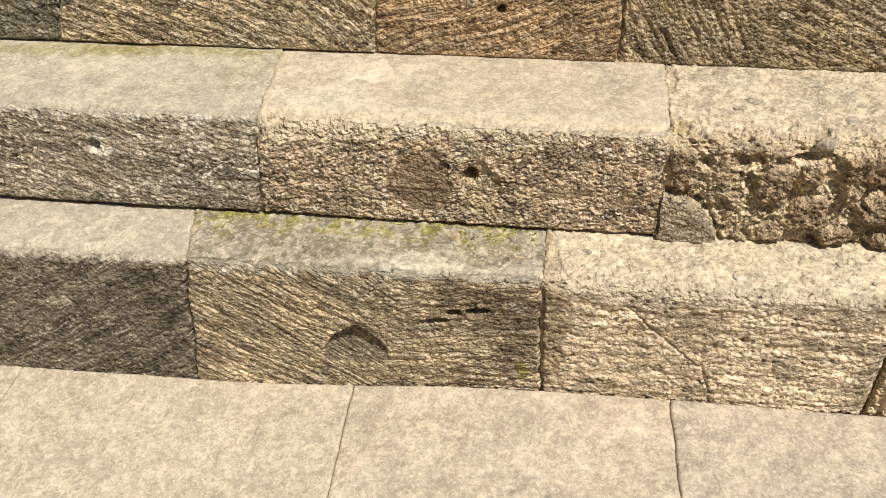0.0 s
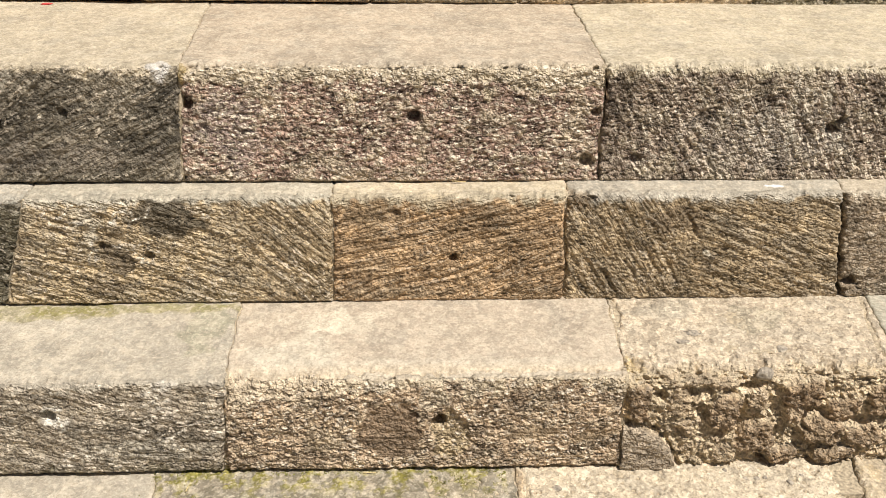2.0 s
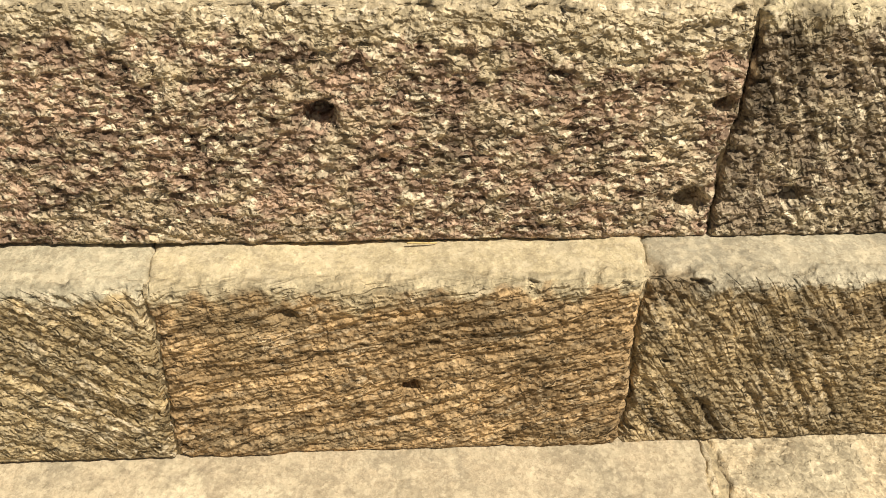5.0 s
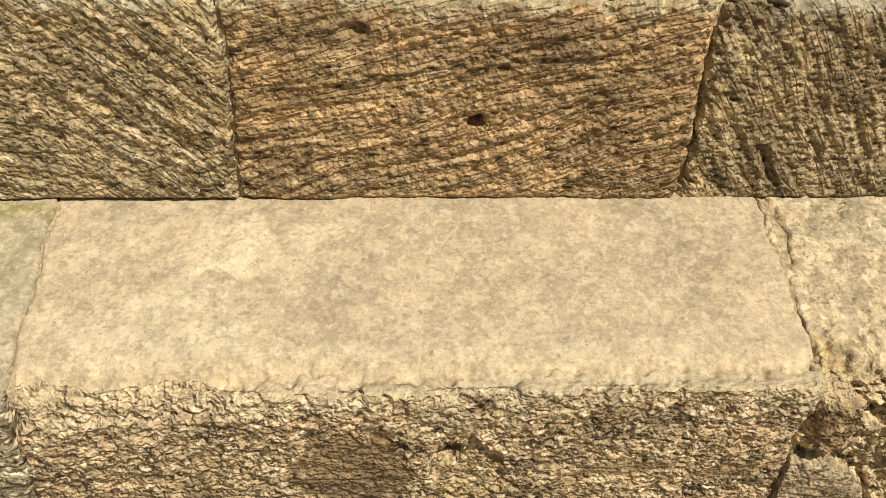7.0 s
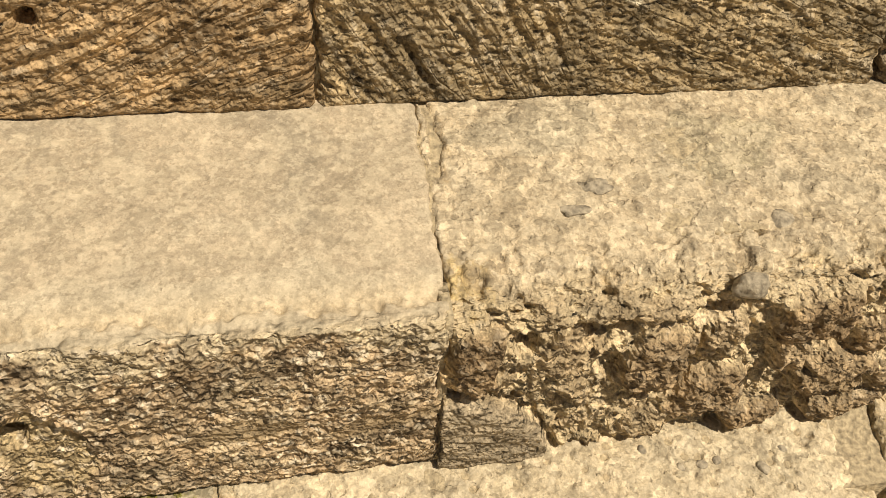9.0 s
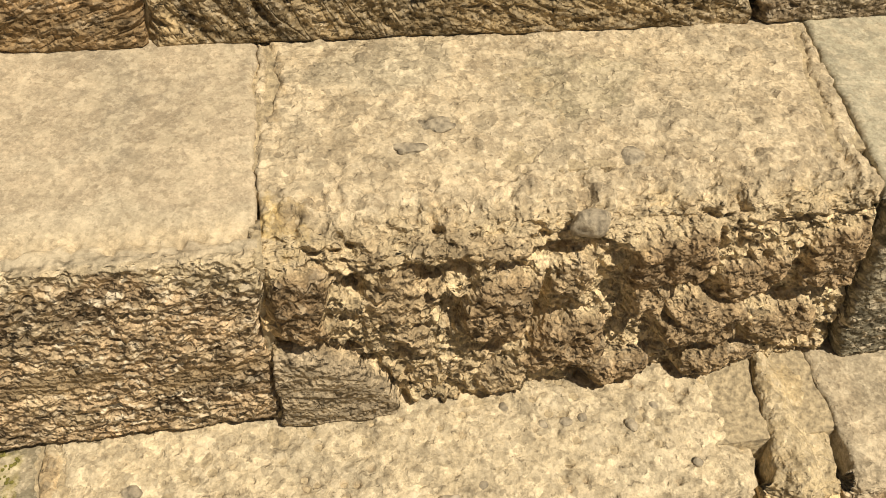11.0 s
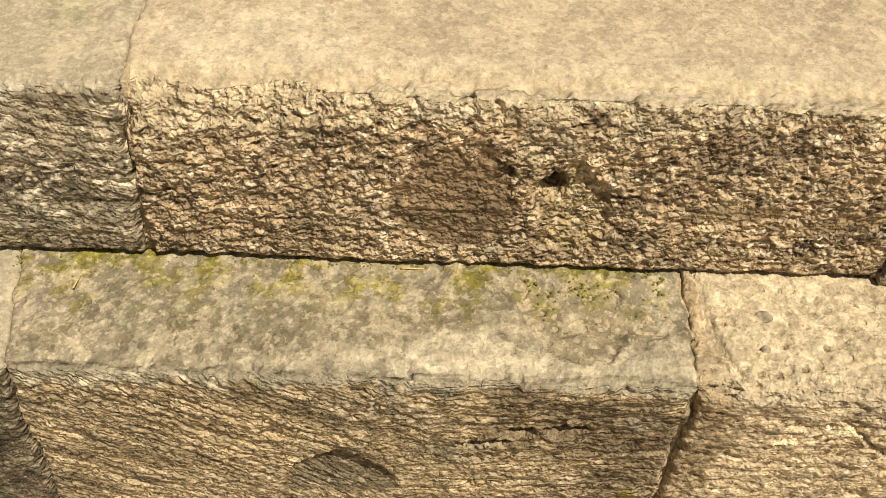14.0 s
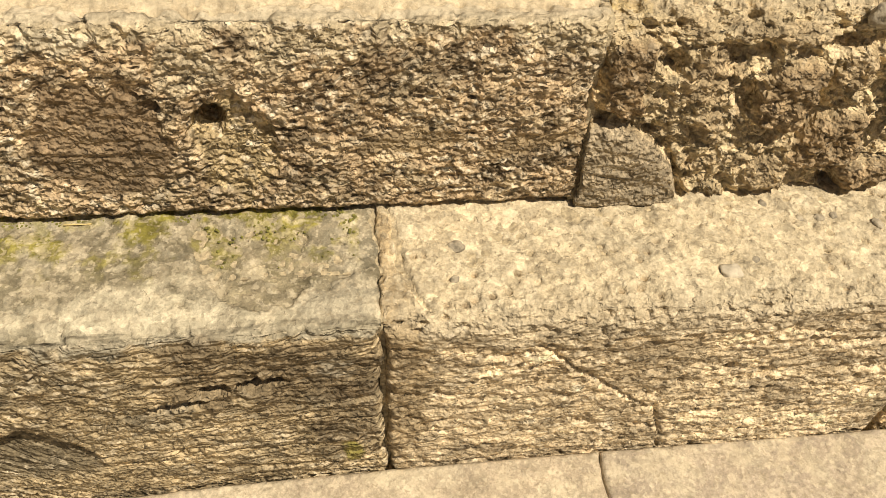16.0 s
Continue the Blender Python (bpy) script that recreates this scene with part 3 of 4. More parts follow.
# cobbles in the face of the crumbling block: x, w, half width, half height, darkness
COBBLES = [
    (0.307, 0.402, 0.023, 0.038, 1.0), (0.376, 0.396, 0.020, 0.029, 0.45), (0.459, 0.379, 0.027, 0.037, 0.85), (0.452, 0.440, 0.027, 0.016, 0.35),
    (0.520, 0.324, 0.037, 0.033, 0.9), (0.590, 0.412, 0.036, 0.030, 1.0), (0.516, 0.398, 0.018, 0.020, 0.5), (0.633, 0.338, 0.040, 0.025, 0.8),
    (0.668, 0.378, 0.032, 0.024, 0.9), (0.705, 0.324, 0.034, 0.020, 0.8), (0.572, 0.287, 0.030, 0.018, 0.9), (0.470, 0.286, 0.024, 0.018, 0.3),
    (0.575, 0.372, 0.018, 0.014, 0.7), (0.394, 0.345, 0.017, 0.020, 0.35), (0.665, 0.287, 0.044, 0.015, 0.8), (0.412, 0.447, 0.026, 0.016, 0.3),
    (0.735, 0.395, 0.026, 0.034, 0.9),
]


def conglomerate(X, W, S, D, C, front, fine, lumps, seed):
    # dark cobbles, broken off flat, standing out of a pale matrix that has crumbled away between them
    zone = step(0.286, 0.296, X + 0.004 * lumps) * (1 - step(-0.020, 0.035, S + 0.035 * lumps + 0.010 * fine))
    grit = fbm(X, W, 95, 3, seed + 2, 0.65)
    rub = 1 - 2.2 * np.abs(fbm(X, W * 1.2, 27, 3, seed + 3, 0.55))
    g1, g2, idg = cells((X + 0.006 * lumps) * 62, (W + 0.006 * fine) * 74, seed + 9)
    small = step(0.04, 0.30, g2 - g1) * (idg > 0.3)
    low = 1 - 0.7 * step(-0.030, 0.005, S + 0.02 * lumps)
    deep = 0.008 + 0.007 * step(0.40, 0.52, X)
    H = -deep * low + 0.0045 * rub * low + 0.0050 * small * idg + 0.0026 * grit
    mass, tone = np.zeros(X.shape), np.zeros(X.shape)
    wx, ww = X + 0.0050 * fbm(X, W, 24, 3, seed + 5), W + 0.0050 * fbm(X, W, 24, 3, seed + 6)
    for k, (x, w, rx, rw, dark) in enumerate(COBBLES):
        lean = 0.15 * math.sin(5.1 * k)
        d = ((np.abs(wx - x + lean * (ww - w)) / rx) ** 4.5 + (np.abs(ww - w - lean * (wx - x)) / rw) ** 4.5) ** (1 / 4.5) + 0.24 * fbm(X, W, 40, 3, seed + 30 + k)
        body = 1 - step(0.80, 1.04, d)
        top = 0.0035 + 0.004 * math.sin(3.7 * k + 1) + 0.0028 * grit + 0.0025 * lumps + 0.0020 * rub - 0.0030 * step(0.45, 0.9, d)
        H = H + (top - H) * body
        mass = np.maximum(mass, body)
        tone = np.where(body > 0.4, dark, tone)
    # hollows where cobbles have dropped out
    for x, w, rx, rw in ((0.408, 0.418, 0.034, 0.009), (0.500, 0.428, 0.020, 0.013), (0.493, 0.352, 0.009, 0.034), (0.615, 0.372, 0.026, 0.009), (0.425, 0.372, 0.012, 0.022), (0.545, 0.277, 0.016, 0.010), (0.690, 0.350, 0.030, 0.007), (0.348, 0.408, 0.010, 0.014)):
        d = np.hypot((wx - x) / rx, (ww - w) / rw) + 0.3 * lumps
        H = H - 0.012 * (1 - step(0.6, 1.1, d)) * (1 - 0.6 * mass)
    D = D * (1 - 0.6 * zone) + zone * H
    matrix = np.array((0.59, 0.475, 0.305)) * (1 + 0.22 * fine[..., None] + 0.2 * grit[..., None])
    scab = step(0.05, 0.4, fbm(X, W, 34, 4, seed + 7, 0.65))[..., None]
    matrix = matrix * (1 - 0.45 * scab) + np.array((0.33, 0.235, 0.14)) * 0.45 * scab
    cob = np.array((0.50, 0.40, 0.26)) + (np.array((0.265, 0.188, 0.112)) - np.array((0.50, 0.40, 0.26))) * tone[..., None]
    cob = cob * (1 + 0.35 * grit[..., None])
    col = matrix + (cob - matrix) * mass[..., None]
    C = C + (col - C) * (0.94 * zone)[..., None]
    # the crumbling lip above, split by short upright cracks, and pebbles let into the tread
    lip = (1 - front) * (1 - step(0.02, 0.09, S + 0.03 * lumps))
    D = D - lip * (0.006 * step(0.0, 0.4, fbm(X, W, 26, 4, seed + 16, 0.6)) + 0.003 * step(0.1, 0.35, fbm(X * 1.6, W * 0.6, 40, 3, seed + 17)))
    for x, w0, w1 in ((0.408, 0.462, 0.482), (0.345, 0.445, 0.470), (0.488, 0.440, 0.462), (0.642, 0.455, 0.480), (0.322, 0.432, 0.455)):
        d = near_line(X + 0.003 * lumps, W, [(x - 0.004, w1), (x + 0.004, w0)])
        D = D - 0.008 * (1 - step(0.001, 0.0050, d))
    scab = lip[..., None] * step(0.1, 0.45, fbm(X, W, 20, 4, seed + 18, 0.6))[..., None]
    C = C * (1 - 0.5 * scab) + np.array((0.36, 0.28, 0.18)) * 0.5 * scab
    h1, h2, idh = cells(X * 42, W * 42, seed + 4)
    peb = (1 - step(0.22, 0.36, h1 + 0.1 * fine)) * (idh < 0.24) * (1 - front) * (1 - zone)
    D = D + 0.0022 * peb - 0.0010 * (1 - front) * step(0.1, 0.5, fbm(X, W, 60, 3, seed + 19))
    m = (0.55 * peb)[..., None]
    C = C * (1 - m) + np.array((0.29, 0.235, 0.165)) * m
    # the smooth slate-grey slab at its foot, with slanting cleavage
    edge = np.interp(X, [0.27, 0.300, 0.325, 0.350, 0.372, 0.386], [0.346, 0.352, 0.346, 0.330, 0.303, 0.268]) + 0.003 * lumps
    slab = step(-0.002, 0.002, edge - W) * (1 - step(0.382, 0.386, X)) * front
    bevel = step(0.0, 0.012, edge - W)
    C = C + (np.array((0.335, 0.275, 0.195)) * (1 + 0.18 * lumps[..., None] + 0.14 * (bevel < 0.6)[..., None]) - C) * (0.95 * slab)[..., None]
    D = D * (1 - slab) + slab * (0.001 + 0.004 * bevel + 0.0020 * bevel * perlin(X * 16, (W + 0.22 * X) * 95, seed + 8) + 0.0010 * bevel * perlin(X * 30, (W + 0.2 * X) * 190, seed + 28))
    ring = step(-0.020, -0.006, edge - W) * (1 - slab) * front * (X > 0.290) * (X < 0.392)
    D = D - 0.007 * ring * (1 - mass)
    return D, C


def broken(X, W, S, D, C, front, fine, lumps, seed):
    # the spalled shoulder, the smooth dark patch and the broken niche round the drilled hole
    low = np.interp(X, [-0.42, -0.39, -0.30, -0.225, -0.205, -0.185], [0.395, 0.414, 0.418, 0.424, 0.440, 0.470]) + 0.006 * lumps + 0.004 * fine
    m = step(-0.002, 0.006, W - low) * (1 - step(B.top(1.225), B.top(1.25), W))
    D = D - m * (0.002 + 0.016 * np.clip((W - low) / 0.045, 0, 1) * (1 - step(0.458, B.top(1.24), W)) + 0.003 * np.abs(fine))
    C = C + (np.array((0.54, 0.44, 0.30)) * (1 + 0.25 * fine[..., None]) - C) * (0.75 * m)[..., None]
    d = np.hypot((X + 0.114) / 0.060, (W - 0.347) / 0.060) ** 1.6 + 0.30 * lumps + 0.1 * fine
    q = (1 - step(0.80, 0.95, d)) * front
    D = D * (1 - 0.75 * q) + q * (-0.001 + 0.0022 * perlin(X * 8, (W + 0.06 * X) * 95, seed + 2) + 0.0012 * perlin(X * 16, (W + 0.06 * X) * 170, seed + 3))
    C = C + (np.array((0.235, 0.168, 0.105)) - C) * (0.85 * q)[..., None]
    keep = 1 - 0.9 * q
    arch = np.where(W > 0.350, np.hypot((X + 0.014) / 0.036, (W - 0.350) / 0.042), np.hypot((X + 0.014) / 0.036, (W - 0.350) / 0.078)) + 0.25 * lumps + 0.08 * fine
    q = (1 - step(0.80, 0.98, arch)) * front
    D = D - q * (0.002 + 0.007 * step(0.30, 0.385, W) + 0.002 * fine)
    C = C + (np.array((0.45, 0.355, 0.205)) * (1 + 0.3 * fine[..., None]) - C) * (0.75 * q)[..., None]
    # wedge-shaped scars beside the crumbling block
    for x, w, rx, rw, lean in ((0.235, 0.335, 0.055, 0.012, 0.22), (0.130, 0.340, 0.050, 0.014, 0.15)):
        d = np.hypot((X - x) / rx, (W - w - lean * (X - x)) / rw) + 0.35 * lumps
        q = (1 - step(0.75, 1.0, d)) * front
        D = D * (1 - 0.7 * q) - 0.0015 * q + q * 0.001 * perlin(X * 10, (W - lean * X) * 120, seed + 4)
        C = C + (np.array((0.30, 0.225, 0.135)) - C) * (0.75 * q)[..., None]
        keep = keep * (1 - 0.9 * q)
    return D, C, keep


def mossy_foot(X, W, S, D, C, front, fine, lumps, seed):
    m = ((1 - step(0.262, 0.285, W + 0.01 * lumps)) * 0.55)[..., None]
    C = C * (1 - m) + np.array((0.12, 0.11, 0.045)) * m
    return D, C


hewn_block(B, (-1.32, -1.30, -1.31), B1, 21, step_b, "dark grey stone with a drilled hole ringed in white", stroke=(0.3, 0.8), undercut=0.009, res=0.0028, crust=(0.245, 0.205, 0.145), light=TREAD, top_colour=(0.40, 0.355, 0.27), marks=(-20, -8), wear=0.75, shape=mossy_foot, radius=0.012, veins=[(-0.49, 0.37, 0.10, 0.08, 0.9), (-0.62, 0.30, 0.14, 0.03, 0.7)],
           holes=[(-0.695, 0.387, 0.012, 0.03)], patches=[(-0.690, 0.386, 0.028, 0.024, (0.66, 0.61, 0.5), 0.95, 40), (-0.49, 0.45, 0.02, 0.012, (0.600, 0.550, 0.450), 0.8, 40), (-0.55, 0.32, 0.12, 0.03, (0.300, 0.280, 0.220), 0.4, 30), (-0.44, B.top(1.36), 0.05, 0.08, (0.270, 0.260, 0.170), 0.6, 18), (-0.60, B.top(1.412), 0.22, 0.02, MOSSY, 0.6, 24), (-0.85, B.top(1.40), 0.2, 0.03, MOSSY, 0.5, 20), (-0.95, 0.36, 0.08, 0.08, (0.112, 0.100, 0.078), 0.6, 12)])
hewn_block(B, B1, B2, 22, step_b, "brown-grey stone with a broken hole and a cream worn tread", undercut=0.010, mark_depth=0.6, rough=1.35, crust=(0.39, 0.292, 0.188), light=(0.53, 0.44, 0.30), top_colour=(0.44, 0.368, 0.27), marks=(-4, 18), wear=0.75, radius=0.010, chips=1.4, splash=0.02, shape=broken,
           holes=[(-0.031, 0.364, 0.0125, 0.045), (-0.072, 0.381, 0.007, 0.014)], cracks=[([(-0.408, 0.265), (-0.404, 0.30), (-0.406, 0.34), (-0.398, 0.40)], 0.006, 0.008)],
           # pale tread patches: bleached stone, with its sun-lit wedge painted into the colour
           patches=[(-0.31, 0.432, 0.11, 0.030, (0.53, 0.44, 0.305), 0.8, 18), (-0.23, 0.33, 0.045, 0.03, (0.48, 0.385, 0.25), 0.6, 18), (-0.04, 0.415, 0.03, 0.02, (0.56, 0.48, 0.34), 0.7, 30), (-0.22, B.top(1.365), 0.09, 0.035, (0.66, 0.58, 0.43), 0.55, 26), (-0.28, B.top(1.28), 0.09, 0.05, PALE, 0.5, 14), (-0.13, 0.44, 0.03, 0.012, PALE, 0.6, 30), (0.0, B.top(1.23), 0.5, 0.03, PALE, 0.3, 18)])
rubble_block = hewn_block(B, B2, B3, 23, step_b, "crumbling conglomerate block of dark cobbles in pale matrix", res=0.0018, crust=(0.426, 0.312, 0.172), light=(0.48, 0.39, 0.25), top_colour=(0.47, 0.388, 0.272), mark_depth=0.1, rough=1.5, wear=0.2, radius=0.035, chips=2.0, tread_rough=2.6, shape=conglomerate, cracks=[([(0.299, B.top(1.43)), (0.303, B.top(1.385)), (0.299, B.top(1.345))], 0.006, 0.007), ([(0.775, B.top(1.42)), (0.745, B.top(1.30)), (0.735, B.top(1.22))], 0.006, 0.006)],
           patches=[(0.303, B.top(1.385), 0.010, 0.05, (0.33, 0.25, 0.15), 0.8, 40), (0.305, B.top(1.225), 0.018, 0.03, (0.500, 0.360, 0.140), 0.7, 40), (0.55, B.top(1.36), 0.05, 0.04, (0.330, 0.290, 0.200), 0.7, 14), (0.40, B.top(1.39), 0.08, 0.03, (0.350, 0.310, 0.230), 0.6, 14)])
hewn_block(B, B3, (1.42, 1.40, 1.41), 24, step_b, "dark grey hewn stone", res=0.0032, gap=0.003, crust=(0.199, 0.176, 0.127), light=(0.40, 0.37, 0.28), marks=(-20, 10), wear=0.5)

# third course
C0, C1, C2, C3 = (-0.845, -0.768, -0.765), (-0.228, -0.217, -0.221), (0.211, 0.204, 0.209), (0.735, 0.706, 0.711)
hewn_block(C_, (-1.40, -1.38, -1.38), C0, 31, step_c, "dark stained hewn stone", res=0.003, gap=0.0003, crust=(0.13, 0.115, 0.075), light=(0.36, 0.33, 0.26), marks=(-40, -20), wear=0.3)
hewn_block(C_, C0, C1, 32, step_c, "tan-grey stone with fanned tool marks and black stain", rough=1.0, stroke=(0.34, 0.80), gap=0.0006, crust=(0.36, 0.28, 0.168), light=(0.40, 0.36, 0.27), marks=(-18, -42), turn_at=(-0.52, -0.30), mark_depth=1.5, wear=0.55, radius=0.011, res=0.0022, veins=[(-0.66, 0.64, 0.12, 0.035, 1.0), (-0.62, 0.56, 0.10, 0.04, 0.8)],
           holes=[(-0.56, 0.555, 0.008, 0.018), (-0.645, 0.575, 0.007, 0.008)],
           patches=[(-0.52, 0.635, 0.085, 0.042, (0.090, 0.075, 0.051), 0.85, 16), (-0.62, 0.55, 0.03, 0.035, (0.120, 0.094, 0.064), 0.7, 24), (-0.66, 0.63, 0.02, 0.04, PALE, 0.6, 40), (-0.54, 0.672, 0.06, 0.008, PALE, 0.7, 30), (-0.74, 0.665, 0.03, 0.008, PALE, 0.7, 30), (-0.65, 0.49, 0.05, 0.015, (0.135, 0.100, 0.059), 0.6, 30), (-0.25, 0.56, 0.03, 0.05, (0.280, 0.200, 0.100), 0.4, 20)])
hewn_block(C_, C1, C2, 33, step_c, "brown chiselled stone with one drilled hole", stroke=(0.20, 0.85), gap=0.0012, crust=(0.36, 0.247, 0.137), light=(0.46, 0.39, 0.265), marks=(25, 13), mark_depth=1.45, rough=0.9, wear=0.25, radius=0.013, splash=0.012,
           holes=[(0.0, 0.546, 0.0085, 0.022), (-0.104, 0.637, 0.007, 0.004), (-0.116, 0.638, 0.006, 0.003)],
           patches=[(-0.035, 0.66, 0.03, 0.028, (0.460, 0.380, 0.250), 0.75, 26), (-0.15, 0.635, 0.05, 0.035, (0.195, 0.144, 0.083), 0.6, 20), (0.09, 0.64, 0.05, 0.02, (0.225, 0.156, 0.088), 0.6, 24), (-0.10, 0.475, 0.12, 0.012, (0.290, 0.230, 0.150), 0.5, 24), (0.13, 0.475, 0.06, 0.02, (0.203, 0.144, 0.078), 0.5, 20)])


def chipped_corner(X, W, S, D, C, front, fine, lumps, seed):
    # a dark broken corner beside the joint, and deep slanting gouges
    d = np.hypot((X - 0.205) / np.interp(W, [0.62, 0.665, 0.70], [0.012, 0.075, 0.020]), (W - 0.668) / 0.034) + 0.35 * lumps + 0.1 * fine
    q = 1 - step(0.65, 1.0, d)
    D = D - q * (0.005 + 0.003 * np.abs(fine))
    C = C + (np.array((0.215, 0.155, 0.09)) * (1 + 0.3 * fine[..., None]) - C) * (0.8 * q)[..., None]
    for x, w, run in ((0.372, 0.535, 0.050), (0.405, 0.520, 0.060), (0.330, 0.520, 0.035), (0.290, 0.500, 0.040), (0.440, 0.605, 0.045)):
        d = near_line(X + 0.003 * lumps, W, [(x - 0.3 * run, w + 0.5 * run), (x + 0.3 * run, w - 0.5 * run)])
        D = D - 0.0045 * (1 - step(0.001, 0.006, d)) * front
    return D, C


hewn_block(C_, C2, C3, 34, step_c, "grey-brown stone chiselled in steep strokes", shape=chipped_corner, rough=1.0, stroke=(0.36, 0.80), gap=0.0024, crust=(0.285, 0.217, 0.127), light=(0.39, 0.35, 0.27), marks=(-56, -20), turn_at=(0.33, 0.52), mark_depth=1.4, wear=0.3, radius=0.013,
           patches=[(0.471, 0.552, 0.008, 0.006, PALE, 1.0, 60), (0.588, C_.top(1.476), 0.016, 0.006, (0.780, 0.760, 0.700), 1.0, 60), (0.42, 0.62, 0.05, 0.03, (0.128, 0.094, 0.059), 0.6, 20), (0.63, 0.575, 0.04, 0.03, (0.240, 0.200, 0.140), 0.5, 20), (0.64, 0.458, 0.03, 0.010, (0.105, 0.075, 0.039), 0.8, 30)])
hewn_block(C_, C3, (1.45, 1.44, 1.44), 35, step_c, "grey-brown hewn stone with a chipped corner", res=0.003, gap=0.004, crust=(0.234, 0.182, 0.121), light=(0.42, 0.36, 0.26), marks=(6, -8), wear=0.6, holes=[(0.752, 0.49, 0.012, 0.02)])

# fourth course
D0, D1, D2, D3 = (-1.36, -1.35, -1.35), (-0.495, -0.474, -0.512), (0.270, 0.270, 0.268), (1.12, 1.10, 1.12)
hewn_block(D_, D0, D1, 41, step_d, "dark grey hewn stone with pale tread", stroke=(0.25, 0.85), res=0.003, crust=(0.125, 0.108, 0.078), light=(0.46, 0.39, 0.27), marks=(26, 38), wear=0.4, radius=0.011, gap=0.001,
           holes=[(-0.815, 0.845, 0.012, 0.022), (-0.69, 0.800, 0.009, 0.012)], patches=[(-0.82, 0.86, 0.05, 0.03, PALE, 0.45, 30), (-0.505, 0.882, 0.022, 0.022, (0.660, 0.620, 0.540), 0.85, 30), (-0.73, 0.795, 0.006, 0.006, PALE, 1, 50), (-0.72, 0.72, 0.18, 0.03, (0.200, 0.170, 0.130), 0.5, 20)])
hewn_block(D_, D1, D2, 42, step_d, "speckled pinkish stone with a chipped cream edge", stroke=(1.0, 0.95), crust=(0.30, 0.208, 0.155), light=(0.48, 0.40, 0.275), top_colour=(0.43, 0.352, 0.25), marks=(4, -10), mark_depth=0.8, rough=1.45, wear=1.4, radius=0.014, chips=1.8, edge_drop=0.03, splash=0.025, gap=0.001, res=0.0026,
           holes=[(-0.067, 0.792, 0.012, 0.03), (-0.470, 0.818, 0.013, 0.026), (0.245, 0.710, 0.013, 0.02), (0.258, 0.800, 0.009, 0.018)],
           patches=[(-0.475, 0.865, 0.012, 0.03, (0.400, 0.300, 0.130), 0.8, 30), (-0.40, 0.76, 0.07, 0.07, (0.360, 0.330, 0.300), 0.3, 20)])
hewn_block(D_, D2, D3, 43, step_d, "grey stone with steep tool marks and lime streaks", stroke=(0.3, 0.8), crust=(0.225, 0.176, 0.128), light=(0.48, 0.41, 0.28), marks=(-68, -58), mark_depth=0.9, rough=1.5, wear=0.95, radius=0.014, chips=1.4, edge_drop=0.018, res=0.0024, gap=0.0025, veins=[(0.60, 0.78, 0.14, 0.09, 0.7)],
           holes=[(0.690, 0.770, 0.014, 0.026), (0.335, 0.715, 0.010, 0.012), (0.705, 0.785, 0.008, 0.016)],
           patches=[(0.61, 0.80, 0.008, 0.07, PALE, 0.55, 30), (0.67, 0.82, 0.007, 0.05, PALE, 0.5, 30), (0.55, 0.75, 0.14, 0.06, (0.420, 0.380, 0.310), 0.35, 24), (0.31, 0.86, 0.02, 0.03, (0.105, 0.081, 0.054), 0.6, 24)])
hewn_block(D_, D3, (1.6, 1.58, 1.58), 44, step_d, "grey hewn stone", res=0.005, crust=GREY, light=(0.46, 0.39, 0.27), marks=(-30, 10))

# fifth course
TAN = (0.31, 0.25, 0.16)
E1, E2, E3 = (-0.168, -0.158, -0.158), (0.157, 0.160, 0.160), (0.668, 0.660, 0.660)
hewn_block(E_, (-1.45, -1.45, -1.45), (-0.95, -0.95, -0.95), 50, step_e, "tan squared stone", res=0.004, crust=TAN, light=CREAM, marks=(-30, 10), radius=0.006)
hewn_block(E_, (-0.95, -0.95, -0.95), E1, 51, step_e, "tan stone with slanting tool marks", stroke=(0.3, 0.8), res=0.0028, gap=0.003, radius=0.006, edge_drop=0.004, crust=(0.391, 0.280, 0.161), light=CREAM, marks=(-36, -28), rough=1.5, wear=0.55,
           holes=[(-0.59, 0.982, 0.012, 0.026), (-0.31, 1.00, 0.008, 0.01), (-0.26, 0.985, 0.010, 0.010), (-0.39, 0.988, 0.008, 0.008)], patches=[(-0.3, 0.97, 0.12, 0.06, (0.420, 0.330, 0.200), 0.5, 16), (-0.2, 0.89, 0.06, 0.03, (0.240, 0.163, 0.088), 0.5, 20)])
hewn_block(E_, E1, E2, 52, step_e, "grey stone with a drilled hole", stroke=(0.3, 0.8), res=0.0028, gap=0.0035, radius=0.006, edge_drop=0.004, crust=(0.263, 0.208, 0.127), light=(0.40, 0.34, 0.22), marks=(-24, 12), mark_depth=1.3, rough=0.8, wear=0.4, holes=[(0.006, 0.962, 0.011, 0.03)])
hewn_block(E_, E2, E3, 53, step_e, "tan stone with a drilled hole", stroke=(0.3, 0.8), res=0.0028, gap=0.002, radius=0.006, edge_drop=0.004, crust=(0.348, 0.254, 0.144), light=(0.45, 0.37, 0.24), marks=(20, 30), rough=0.9, wear=0.5, holes=[(0.413, 0.953, 0.011, 0.03)], patches=[(0.25, 0.98, 0.03, 0.03, (0.400, 0.340, 0.250), 0.5, 24)])
